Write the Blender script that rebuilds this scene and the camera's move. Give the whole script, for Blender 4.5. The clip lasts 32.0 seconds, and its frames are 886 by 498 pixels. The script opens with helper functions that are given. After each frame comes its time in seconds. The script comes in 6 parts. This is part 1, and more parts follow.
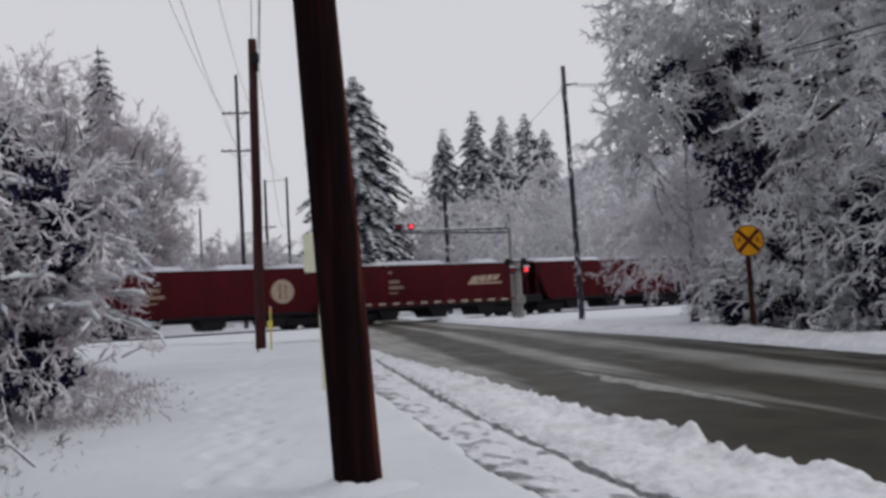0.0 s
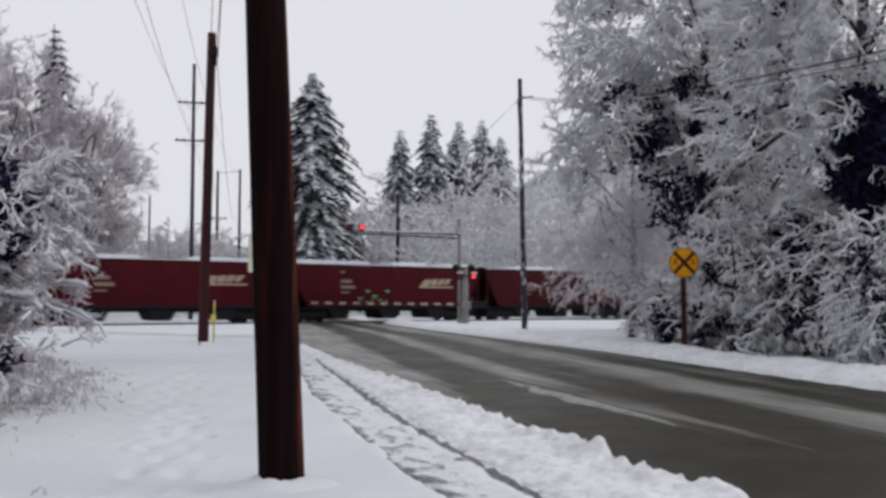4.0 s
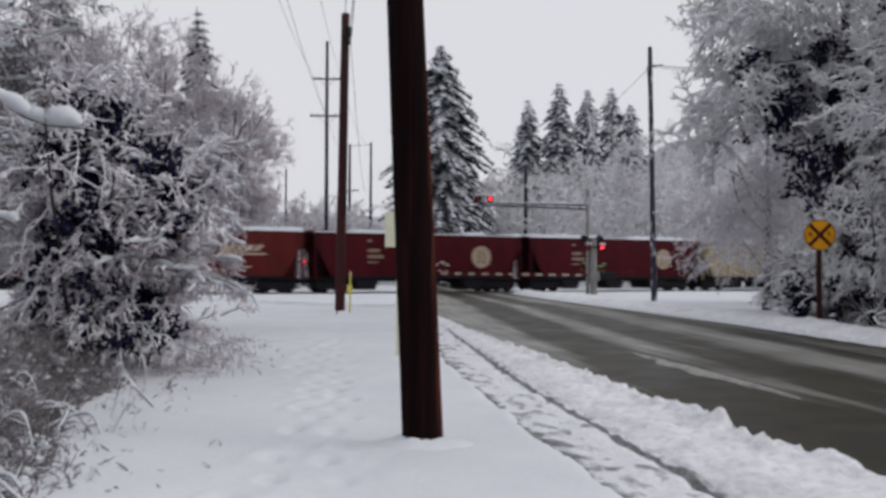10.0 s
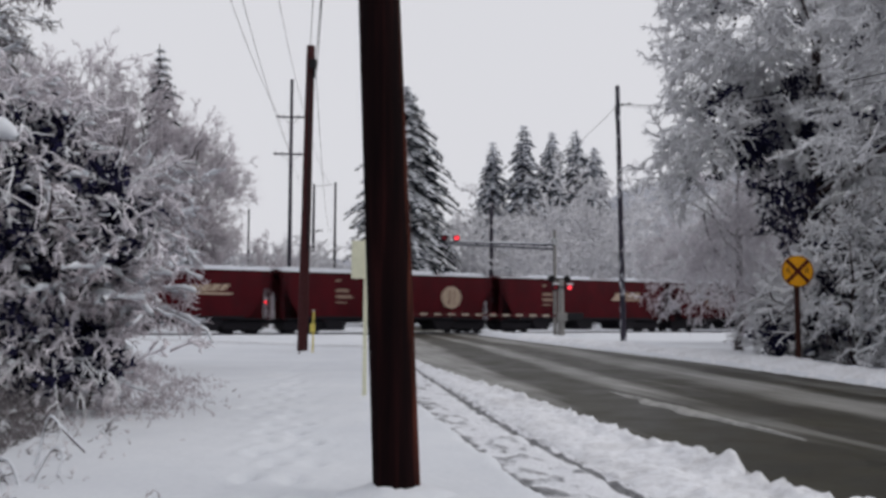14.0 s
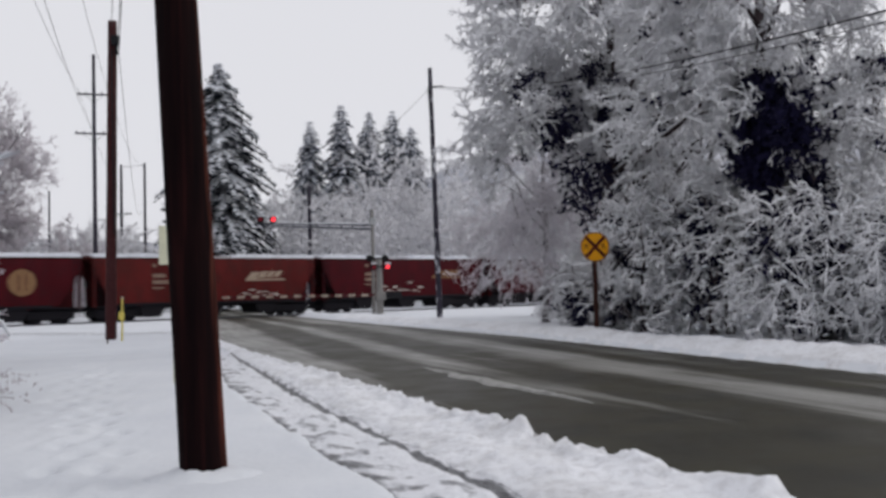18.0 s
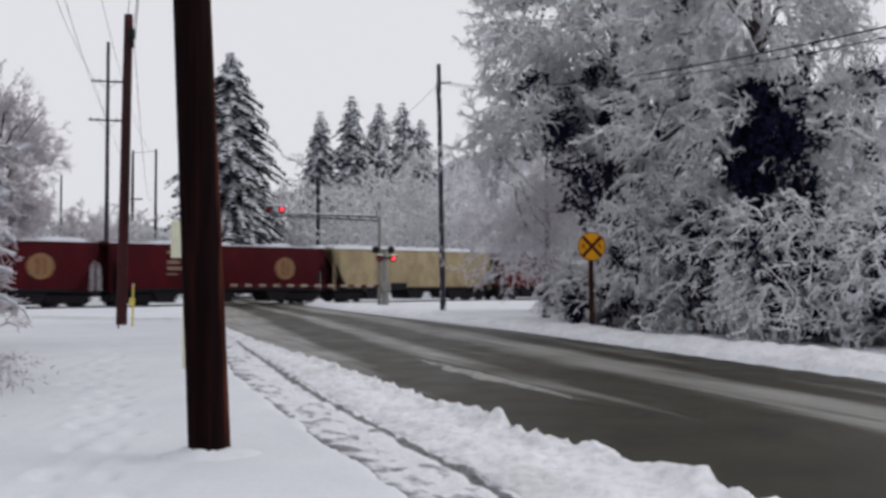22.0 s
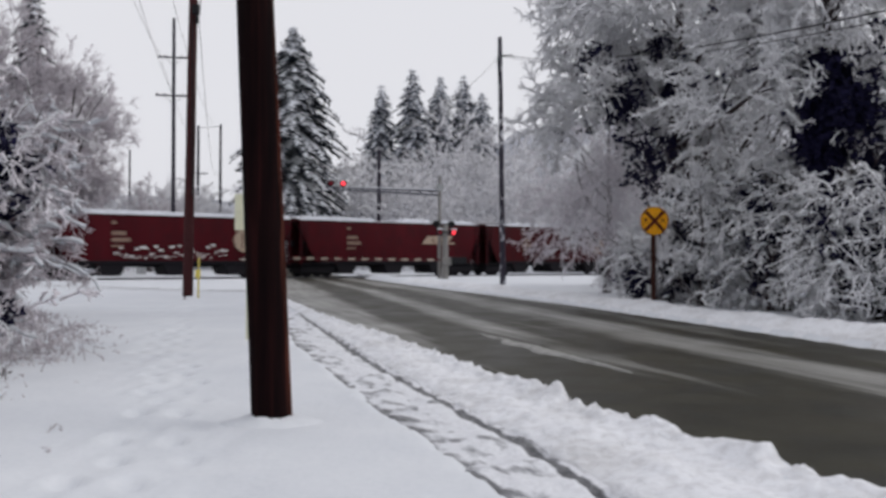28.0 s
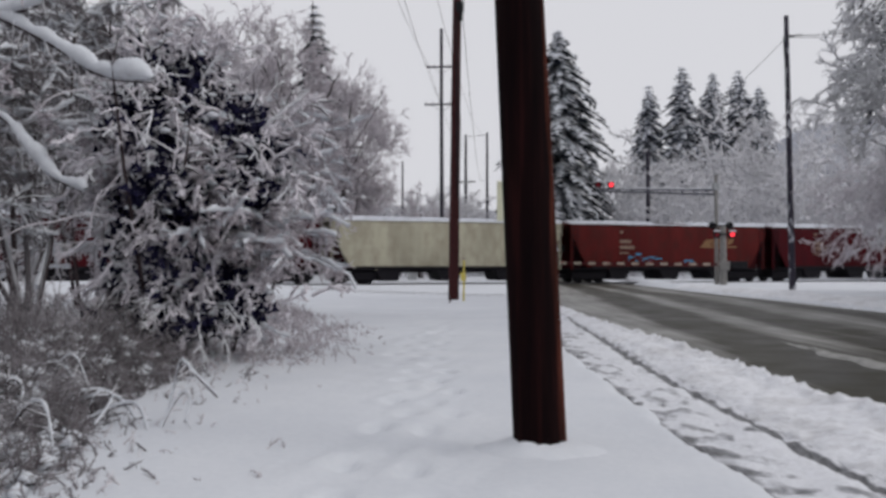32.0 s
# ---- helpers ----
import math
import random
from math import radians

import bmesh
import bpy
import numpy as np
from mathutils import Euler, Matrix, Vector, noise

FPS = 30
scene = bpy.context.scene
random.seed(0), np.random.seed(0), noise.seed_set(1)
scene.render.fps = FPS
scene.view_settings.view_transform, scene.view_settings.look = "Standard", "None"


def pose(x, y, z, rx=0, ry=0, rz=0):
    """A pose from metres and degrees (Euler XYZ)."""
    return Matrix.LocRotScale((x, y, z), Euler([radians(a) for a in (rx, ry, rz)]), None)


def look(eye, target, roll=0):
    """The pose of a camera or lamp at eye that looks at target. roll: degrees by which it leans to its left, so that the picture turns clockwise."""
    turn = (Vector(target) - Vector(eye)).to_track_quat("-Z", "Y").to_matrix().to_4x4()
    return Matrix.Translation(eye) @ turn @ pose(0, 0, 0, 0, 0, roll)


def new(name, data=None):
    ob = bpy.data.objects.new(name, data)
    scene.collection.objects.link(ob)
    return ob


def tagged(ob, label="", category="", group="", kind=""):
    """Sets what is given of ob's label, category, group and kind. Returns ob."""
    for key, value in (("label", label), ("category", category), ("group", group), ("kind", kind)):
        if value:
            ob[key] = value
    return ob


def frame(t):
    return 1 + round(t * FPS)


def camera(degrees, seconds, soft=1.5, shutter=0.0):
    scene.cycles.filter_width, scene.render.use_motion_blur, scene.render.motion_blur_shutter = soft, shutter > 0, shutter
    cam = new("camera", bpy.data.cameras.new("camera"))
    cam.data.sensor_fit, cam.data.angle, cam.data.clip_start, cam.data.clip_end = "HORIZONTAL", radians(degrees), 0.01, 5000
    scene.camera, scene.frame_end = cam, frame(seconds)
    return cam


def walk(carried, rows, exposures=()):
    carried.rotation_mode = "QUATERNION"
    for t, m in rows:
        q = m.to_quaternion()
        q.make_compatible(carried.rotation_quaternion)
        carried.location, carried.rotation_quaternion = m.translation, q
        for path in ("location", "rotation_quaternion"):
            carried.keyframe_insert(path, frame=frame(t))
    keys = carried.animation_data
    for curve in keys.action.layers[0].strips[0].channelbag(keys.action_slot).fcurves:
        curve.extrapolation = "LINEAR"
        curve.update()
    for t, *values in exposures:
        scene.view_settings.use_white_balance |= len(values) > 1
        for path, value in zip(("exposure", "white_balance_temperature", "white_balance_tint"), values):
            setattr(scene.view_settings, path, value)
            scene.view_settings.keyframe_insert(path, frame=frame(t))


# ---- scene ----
cam = camera(52, 32.0, soft=3.2, shutter=0.4)

# seconds, eye x, y, z, turn to the left, tilt up, roll
PATH = [
    (0, -0.236, 0.965, 1.425, 2.76, 3.31, -3.03),
    (0.5, -0.182, 0.932, 1.475, 2.53, 3.61, -2.81),
    (1, -0.138, 0.918, 1.502, 0.76, 3.11, -2.29),
    (1.5, -0.104, 0.845, 1.507, -0.40, 2.71, -1.62),
    (2, -0.093, 0.831, 1.505, -0.49, 2.66, -0.99),
    (2.5, -0.092, 0.823, 1.512, -0.47, 2.94, -0.40),
    (3, -0.074, 0.761, 1.525, -0.44, 3.15, -0.05),
    (3.5, -0.052, 0.590, 1.525, -0.37, 3.27, 0.04),
    (5.5, 0.011, 0.232, 1.535, 0.15, 3.43, -0.02),
    (6, 0.021, 0.165, 1.542, 0.27, 3.45, -0.11),
    (6.5, 0.013, 0.139, 1.541, 0.55, 3.50, -0.13),
    (7, 0.013, 0.109, 1.561, 1.71, 3.33, -0.17),
    (7.5, 0.017, 0.061, 1.583, 3.66, 3.05, 0.02),
    (8, 0.026, -0.067, 1.596, 5.56, 2.72, 0.43),
    (8.5, 0.027, -0.240, 1.624, 7.42, 2.29, 0.95),
    (9, 0.019, -0.351, 1.638, 9.28, 1.70, 1.15),
    (9.5, 0.003, -0.259, 1.614, 8.64, 1.33, 0.65),
    (10, -0.018, -0.221, 1.597, 7.77, 1.42, 0.26),
    (10.5, -0.034, -0.172, 1.609, 7.08, 1.48, -0.18),
    (11, -0.060, -0.136, 1.605, 6.56, 1.49, -0.45),
    (11.5, -0.074, -0.130, 1.580, 6.17, 1.51, -0.67),
    (12, -0.072, -0.107, 1.549, 5.94, 1.63, -0.62),
    (12.5, -0.099, 0.066, 1.513, 5.92, 2.72, -0.23),
    (13, -0.160, 0.356, 1.487, 6.01, 3.95, 0.19),
    (13.5, -0.214, 0.592, 1.469, 5.92, 4.35, 0.21),
    (15.5, -0.406, 1.308, 1.318, 1.93, 2.52, -1.30),
    (16, -0.310, 1.227, 1.341, 0.21, 2.32, -3.01),
    (16.5, -0.261, 1.186, 1.362, -1.96, 3.35, -2.54),
    (17, -0.203, 0.924, 1.375, -3.97, 3.53, -2.22),
    (17.5, -0.154, 0.642, 1.449, -5.26, 2.72, -1.67),
    (18, -0.105, 0.471, 1.453, -5.79, 2.72, -1.47),
    (18.5, -0.070, 0.374, 1.473, -5.70, 2.73, -1.32),
    (19, -0.045, 0.288, 1.479, -5.65, 2.50, -1.08),
    (19.5, -0.036, 0.110, 1.504, -5.56, 2.22, -0.99),
    (20, -0.020, -0.030, 1.529, -5.45, 1.97, -0.80),
    (20.5, -0.017, -0.136, 1.542, -5.39, 1.82, -0.74),
    (21, 0.002, -0.238, 1.549, -5.32, 1.88, -0.51),
    (21.5, 0.017, -0.353, 1.561, -5.28, 2.03, -0.27),
    (22, 0.033, -0.449, 1.576, -5.25, 2.15, -0.13),
    (22.5, 0.056, -0.561, 1.582, -5.22, 2.24, 0.06),
    (23, 0.064, -0.625, 1.598, -5.18, 2.24, 0.20),
    (23.5, 0.073, -0.704, 1.631, -5.13, 2.10, 0.33),
    (24, 0.088, -0.795, 1.646, -5.03, 1.91, 0.36),
    (24.5, 0.116, -0.944, 1.662, -4.90, 1.78, 0.50),
    (25, 0.139, -1.070, 1.683, -4.76, 1.58, 0.50),
    (25.5, 0.177, -1.211, 1.679, -4.59, 1.34, 0.53),
    (27.5, 0.130, -0.917, 1.600, -2.64, 0.64, 0.33),
    (28, 0.043, -0.438, 1.556, -1.45, 0.54, 0.23),
    (28.5, -0.020, -0.018, 1.519, 0.21, 0.45, -0.05),
    (29, -0.068, 0.320, 1.501, 2.41, 0.33, -0.44),
    (29.5, -0.049, 0.500, 1.454, 5.34, 0.27, -0.41),
    (30, -0.075, 0.641, 1.453, 8.31, 0.24, -0.53),
    (30.5, -0.174, 1.101, 1.391, 10.94, 1.06, -0.45),
    (31, -0.212, 1.250, 1.354, 13.05, 1.18, -0.41),
    (31.5, -0.261, 1.491, 1.336, 14.44, 1.01, -0.15),
    (32, -0.306, 1.691, 1.314, 15.19, 1.03, 0.00),
]
walk(cam, [(t, pose(x, y, z, 90 + up, 0, left) @ pose(0, 0, 0, 0, 0, lean)) for t, x, y, z, left, up, lean in PATH],
     exposures=[(0, -0.26), (1, -0.25), (2, -0.03), (8, 0.0), (9, -0.01), (10, -0.09), (13, -0.12), (16, -0.11), (17, -0.18), (18, -0.03), (25, -0.01), (28, 0.0), (29, -0.09), (31, -0.17), (32, -0.17)])

# ---- daylight: a low, even overcast with a weak, wide sun behind it ----
world = bpy.data.worlds.new("overcast")
scene.world = world
world.use_nodes = True
wn, wl = world.node_tree.nodes, world.node_tree.links
wn.clear()
sky = wn.new("ShaderNodeTexSky")
sky.sky_type, sky.sun_disc = "NISHITA", False
sky.sun_elevation, sky.sun_rotation = radians(30), radians(90)
sky.dust_density, sky.air_density = 4.0, 1.0
grey = wn.new("ShaderNodeHueSaturation")
grey.inputs["Saturation"].default_value = 0.1
cloud = wn.new("ShaderNodeMix")
cloud.data_type = "RGBA"
cloud.inputs[0].default_value = 0.9
cloud.inputs[7].default_value = (8.05, 8.08, 8.58, 1)
bgn = wn.new("ShaderNodeBackground")
bgn.inputs["Strength"].default_value = 0.1
wout = wn.new("ShaderNodeOutputWorld")
wl.new(sky.outputs[0], grey.inputs["Color"])
wl.new(grey.outputs[0], cloud.inputs[6])
wl.new(cloud.outputs[2], bgn.inputs["Color"])
wl.new(bgn.outputs[0], wout.inputs["Surface"])
sun = new("sun", bpy.data.lights.new("sun", "SUN"))
sun.data.energy, sun.data.angle, sun.data.color = 0.7, radians(25), (1, 0.96, 0.9)
sun.matrix_world = look((60, 20, 34), (0, 20, 0))


# ---- materials ----
def material(name, build, rough=0.7, metal=0.0, gloss=0.12):
    m = bpy.data.materials.new(name)
    m.use_nodes = True
    n, k = m.node_tree.nodes, m.node_tree.links
    b = n["Principled BSDF"]
    b.inputs["Roughness"].default_value, b.inputs["Metallic"].default_value = rough, metal
    b.inputs["Specular IOR Level"].default_value = gloss
    build(n, k, b)
    return m


def tex(n, k, scale=1.0, detail=4, stretch=(1, 1, 1), coords="Object", rough=0.55):
    c = n.new("ShaderNodeTexCoord")
    mp = n.new("ShaderNodeMapping")
    mp.inputs["Scale"].default_value = stretch
    t = n.new("ShaderNodeTexNoise")
    t.inputs["Scale"].default_value, t.inputs["Detail"].default_value = scale, detail
    t.inputs["Roughness"].default_value = rough
    k.new(c.outputs[coords], mp.inputs[0])
    k.new(mp.outputs[0], t.inputs["Vector"])
    return t.outputs["Fac"]


def ramp(n, k, fac, stops):
    r = n.new("ShaderNodeValToRGB")
    e = r.color_ramp.elements
    while len(e) < len(stops):
        e.new(0.5)
    for el, (p, c) in zip(e, stops):
        el.position, el.color = p, (*c, 1) if len(c) == 3 else c
    k.new(fac, r.inputs[0])
    return r.outputs[0]


def mixed(n, k, fac, a, b, kind="MIX"):
    m = n.new("ShaderNodeMix")
    m.data_type, m.blend_type = "RGBA", kind
    for i, v in ((0, fac), (6, a), (7, b)):
        if hasattr(v, "is_linked"):
            k.new(v, m.inputs[i])
        else:
            m.inputs[i].default_value = v if i == 0 else (*v, 1)
    return m.outputs[2]


def bump(n, k, b, fac, strength=0.3, distance=0.02):
    u = n.new("ShaderNodeBump")
    u.inputs["Strength"].default_value, u.inputs["Distance"].default_value = strength, distance
    k.new(fac, u.inputs["Height"])
    k.new(u.outputs[0], b.inputs["Normal"])


def upward(n, k, low, high):
    """0 on walls and undersides to 1 on faces that look up, where snow lies."""
    g = n.new("ShaderNodeNewGeometry")
    s = n.new("ShaderNodeSeparateXYZ")
    r = n.new("ShaderNodeMapRange")
    r.inputs[1].default_value, r.inputs[2].default_value = low, high
    k.new(g.outputs["Normal"], s.inputs[0])
    k.new(s.outputs[2], r.inputs[0])
    return r.outputs[0]


def plain(name, col, rough=0.6, metal=0.0, vary=0.35, scale=6.0, bumpy=0.15):
    def build(n, k, b):
        f = tex(n, k, scale)
        g = tex(n, k, scale * 9)
        c = ramp(n, k, f, [(0.3, [v * (1 - vary) for v in col]), (0.7, [min(1, v * (1 + vary)) for v in col])])
        c = mixed(n, k, 0.25, c, ramp(n, k, g, [(0.3, [v * 0.6 for v in col]), (0.7, [min(1, v * 1.3) for v in col])]))
        k.new(c, b.inputs["Base Color"])
        bump(n, k, b, g, bumpy, 0.01)
    return material(name, build, rough, metal)


def glow(name, col, strength):
    def build(n, k, b):
        b.inputs["Base Color"].default_value = (*col, 1)
        b.inputs["Emission Color"].default_value = (*col, 1)
        b.inputs["Emission Strength"].default_value = strength
    return material(name, build, 0.3)


def b_snow(n, k, b):
    f, g = tex(n, k, 0.6), tex(n, k, 14, 6)
    c = ramp(n, k, f, [(0.3, (0.635, 0.66, 0.705)), (0.7, (0.715, 0.735, 0.77))])
    k.new(mixed(n, k, 0.2, c, ramp(n, k, g, [(0.3, (0.55, 0.57, 0.62)), (0.75, (0.77, 0.775, 0.8))])), b.inputs["Base Color"])
    b.inputs["Subsurface Weight"].default_value = 0.0
    # trodden, slightly greyer spots
    spot = tex(n, k, 3.2, 4, (1.3, 0.7, 1))
    h = n.new("ShaderNodeMath")
    h.operation = "MULTIPLY_ADD"
    h.inputs[1].default_value = 2.5
    k.new(spot, h.inputs[0])
    k.new(g, h.inputs[2])
    bump(n, k, b, h.outputs[0], 0.3, 0.012)


def b_berm(n, k, b):
    """Ploughed snow, specked with grit from the road."""
    f, g, e = tex(n, k, 1.1, 5), tex(n, k, 9, 6), tex(n, k, 40, 3)
    c = ramp(n, k, f, [(0.34, (0.62, 0.62, 0.64)), (0.52, (0.8, 0.81, 0.85))])
    c = mixed(n, k, 0.3, c, ramp(n, k, g, [(0.36, (0.45, 0.44, 0.44)), (0.55, (0.84, 0.85, 0.88))]))
    k.new(mixed(n, k, ramp(n, k, e, [(0.66, (0,) * 3), (0.74, (0.5,) * 3)]), c, (0.16, 0.15, 0.14)), b.inputs["Base Color"])
    bump(n, k, b, g, 0.8, 0.045)


def b_slush(n, k, b):
    c = n.new("ShaderNodeUVMap")
    mp = n.new("ShaderNodeMapping")
    mp.inputs["Scale"].default_value = (2.8, 4.2, 1)
    t = n.new("ShaderNodeTexNoise")
    t.inputs["Scale"].default_value, t.inputs["Detail"].default_value = 1.0, 6
    k.new(c.outputs[0], mp.inputs[0])
    k.new(mp.outputs[0], t.inputs["Vector"])
    s = n.new("ShaderNodeSeparateXYZ")
    k.new(c.outputs[0], s.inputs[0])
    # wet berm groove, kerb edge darkened by wet and painted shadow, trodden snow between
    groove = ramp(n, k, s.outputs[1], [(0.0, (0.56,) * 3), (0.09, (0.55,) * 3), (0.13, (0.25,) * 3), (0.175, (0.27,) * 3), (0.23, (0.6,) * 3), (0.55, (0.6,) * 3), (0.78, (0.53,) * 3), (0.9, (0.37,) * 3), (0.97, (0.4,) * 3)])
    sm = n.new("ShaderNodeMath")
    sm.operation = "MULTIPLY_ADD"
    sm.inputs[1].default_value = 0.95
    k.new(t.outputs["Fac"], sm.inputs[0])
    half = n.new("ShaderNodeMath")
    half.operation = "SUBTRACT"
    half.inputs[1].default_value = 0.5
    k.new(groove, half.inputs[0])
    k.new(half.outputs[0], sm.inputs[2])
    f = sm.outputs[0]
    fine = tex(n, k, 22, 5)
    col = ramp(n, k, f, [(0.36, (0.06, 0.06, 0.066)), (0.43, (0.24, 0.245, 0.265)), (0.53, (0.76, 0.77, 0.81))])
    k.new(mixed(n, k, 0.16, col, ramp(n, k, fine, [(0.35, (0.14, 0.14, 0.14)), (0.6, (0.75, 0.76, 0.8))])), b.inputs["Base Color"])
    k.new(ramp(n, k, f, [(0.38, (0.35,) * 3), (0.55, (0.85,) * 3)]), b.inputs["Roughness"])
    bump(n, k, b, fine, 0.5, 0.03)


def b_road(n, k, b):
    c = n.new("ShaderNodeUVMap")
    s = n.new("ShaderNodeSeparateXYZ")
    k.new(c.outputs[0], s.inputs[0])
    # slush lies in bands along the road, between the wheel tracks
    mp = n.new("ShaderNodeMapping")
    mp.inputs["Scale"].default_value = (0.035, 1.0, 1)
    warp = n.new("ShaderNodeTexNoise")
    warp.inputs["Scale"].default_value, warp.inputs["Detail"].default_value = 4.6, 7
    k.new(c.outputs[0], mp.inputs[0])
    k.new(mp.outputs[0], warp.inputs["Vector"])
    # the wheel tracks run a little askew of the edges
    far = n.new("ShaderNodeMapRange")
    far.inputs[1].default_value, far.inputs[2].default_value = 8, 44
    far.inputs[3].default_value, far.inputs[4].default_value = 0.039, -0.195
    k.new(s.outputs[0], far.inputs[0])
    lane = n.new("ShaderNodeMath")
    lane.operation = "ADD"
    k.new(s.outputs[1], lane.inputs[0])
    k.new(far.outputs[0], lane.inputs[1])
    kerbside = ramp(n, k, lane.outputs[0], [(0.02, (0.5,) * 3), (0.085, (0.4,) * 3), (0.125, (0.06,) * 3), (0.24, (0.04,) * 3), (0.29, (0.42,) * 3), (0.325, (0.46,) * 3), (0.38, (0.08,) * 3), (0.5, (0,) * 3)])
    fade = n.new("ShaderNodeMapRange")
    fade.inputs[1].default_value, fade.inputs[2].default_value = 10, 21
    fade.inputs[3].default_value, fade.inputs[4].default_value = 0.1, 1.0
    k.new(s.outputs[0], fade.inputs[0])
    near = n.new("ShaderNodeMath")
    near.operation = "MULTIPLY"
    k.new(kerbside, near.inputs[0])
    k.new(fade.outputs[0], near.inputs[1])
    offside = ramp(n, k, lane.outputs[0], [(0.3, (0,) * 3), (0.38, (0.05,) * 3), (0.47, (0.06,) * 3), (0.54, (0.36,) * 3), (0.6, (0.46,) * 3), (0.66, (0.4,) * 3), (0.7, (0.14,) * 3), (0.74, (0.1,) * 3), (0.79, (0.28,) * 3), (0.83, (0.18,) * 3), (0.88, (0.06,) * 3), (0.93, (0.1,) * 3), (0.98, (0.45,) * 3)])
    total = n.new("ShaderNodeMath")
    total.operation = "ADD"
    k.new(near.outputs[0], total.inputs[0])
    k.new(offside, total.inputs[1])
    across = total.outputs[0]
    add = n.new("ShaderNodeMath")
    add.operation = "ADD"
    k.new(across, add.inputs[0])
    half = n.new("ShaderNodeMapRange")
    half.inputs[1].default_value, half.inputs[2].default_value = 0.25, 0.75
    half.inputs[3].default_value, half.inputs[4].default_value = -0.16, 0.15
    k.new(warp.outputs["Fac"], half.inputs[0])
    k.new(half.outputs[0], add.inputs[1])
    fine = tex(n, k, 30, 6)
    patch = tex(n, k, 0.9, 5)
    # thin streaks drawn out along the road by tyres
    mq = n.new("ShaderNodeMapping")
    mq.inputs["Scale"].default_value = (0.09, 13.0, 1)
    thin = n.new("ShaderNodeTexNoise")
    thin.inputs["Scale"].default_value, thin.inputs["Detail"].default_value = 3.0, 4
    k.new(c.outputs[0], mq.inputs[0])
    k.new(mq.outputs[0], thin.inputs["Vector"])
    third = n.new("ShaderNodeMapRange")
    third.inputs[1].default_value, third.inputs[2].default_value = 0.3, 0.7
    third.inputs[3].default_value, third.inputs[4].default_value = -0.13, 0.13
    k.new(thin.outputs["Fac"], third.inputs[0])
    both = n.new("ShaderNodeMath")
    both.operation = "ADD"
    k.new(add.outputs[0], both.inputs[0])
    k.new(third.outputs[0], both.inputs[1])
    broad = tex(n, k, 0.35, 3, (1, 0.5, 1))
    wet = mixed(n, k, ramp(n, k, patch, [(0.34, (0,) * 3), (0.64, (1,) * 3)]), (0.013, 0.012, 0.0065), (0.036, 0.033, 0.02))
    wet = mixed(n, k, ramp(n, k, broad, [(0.5, (0,) * 3), (0.68, (0.55,) * 3)]), wet, (0.05, 0.047, 0.036))
    wet = mixed(n, k, 0.25, wet, ramp(n, k, fine, [(0.3, (0.01, 0.009, 0.007)), (0.7, (0.07, 0.064, 0.046))]))
    slush = mixed(n, k, fine, (0.18, 0.177, 0.165), (0.46, 0.455, 0.44))
    k.new(mixed(n, k, ramp(n, k, both.outputs[0], [(0.14, (0,) * 3), (0.6, (1,) * 3)]), wet, slush), b.inputs["Base Color"])
    k.new(ramp(n, k, patch, [(0.3, (0.42,) * 3), (0.7, (0.62,) * 3)]), b.inputs["Roughness"])
    bump(n, k, b, fine, 0.3, 0.01)


def b_polewood(n, k, b):
    f = tex(n, k, 3.0, 6, (7, 7, 0.3))
    g = tex(n, k, 1.2, 4, (1, 1, 0.5))
    c = ramp(n, k, f, [(0.3, (0.003, 0.0014, 0.0019)), (0.55, (0.0075, 0.0026, 0.003)), (0.75, (0.03, 0.0075, 0.0075))])
    # the pole's sunlit right edge, painted in as a strip of brown wood
    at = n.new("ShaderNodeTexCoord")
    xyz = n.new("ShaderNodeSeparateXYZ")
    k.new(at.outputs["Object"], xyz.inputs[0])
    lean = n.new("ShaderNodeMath")
    lean.operation = "MULTIPLY_ADD"
    lean.inputs[1].default_value = 0.047
    k.new(xyz.outputs[2], lean.inputs[0])
    k.new(xyz.outputs[0], lean.inputs[2])
    worn_lit = n.new("ShaderNodeMath")
    worn_lit.operation = "MULTIPLY_ADD"
    worn_lit.inputs[1].default_value = 0.1
    k.new(f, worn_lit.inputs[0])
    k.new(lean.outputs[0], worn_lit.inputs[2])
    side = ramp(n, k, worn_lit.outputs[0], [(0.2, (0,) * 3), (0.245, (0.9,) * 3)])
    c = mixed(n, k, side, c, (0.14, 0.04, 0.026))
    g = mixed(n, k, side, g, (0.15,) * 3)
    k.new(mixed(n, k, g, c, ramp(n, k, f, [(0.3, (0.003, 0.0018, 0.0022)), (0.75, (0.012, 0.004, 0.0038))])), b.inputs["Base Color"])
    bump(n, k, b, f, 0.6, 0.015)


def b_bark(n, k, b):
    f = tex(n, k, 5, 6, (3, 3, 0.6))
    bare = ramp(n, k, f, [(0.3, (0.02, 0.014, 0.017)), (0.7, (0.078, 0.058, 0.06))])
    k.new(mixed(n, k, upward(n, k, 0.05, 0.45), bare, (0.78, 0.79, 0.83)), b.inputs["Base Color"])
    bump(n, k, b, f, 0.5, 0.03)


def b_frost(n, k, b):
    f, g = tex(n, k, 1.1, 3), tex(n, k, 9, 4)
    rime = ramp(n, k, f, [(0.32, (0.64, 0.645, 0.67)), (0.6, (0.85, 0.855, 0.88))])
    # faces that look down get a duller grey than the rest
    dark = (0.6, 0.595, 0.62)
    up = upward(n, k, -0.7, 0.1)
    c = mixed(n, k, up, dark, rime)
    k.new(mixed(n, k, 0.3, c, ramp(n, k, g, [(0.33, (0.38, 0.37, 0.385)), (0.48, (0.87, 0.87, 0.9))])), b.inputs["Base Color"])


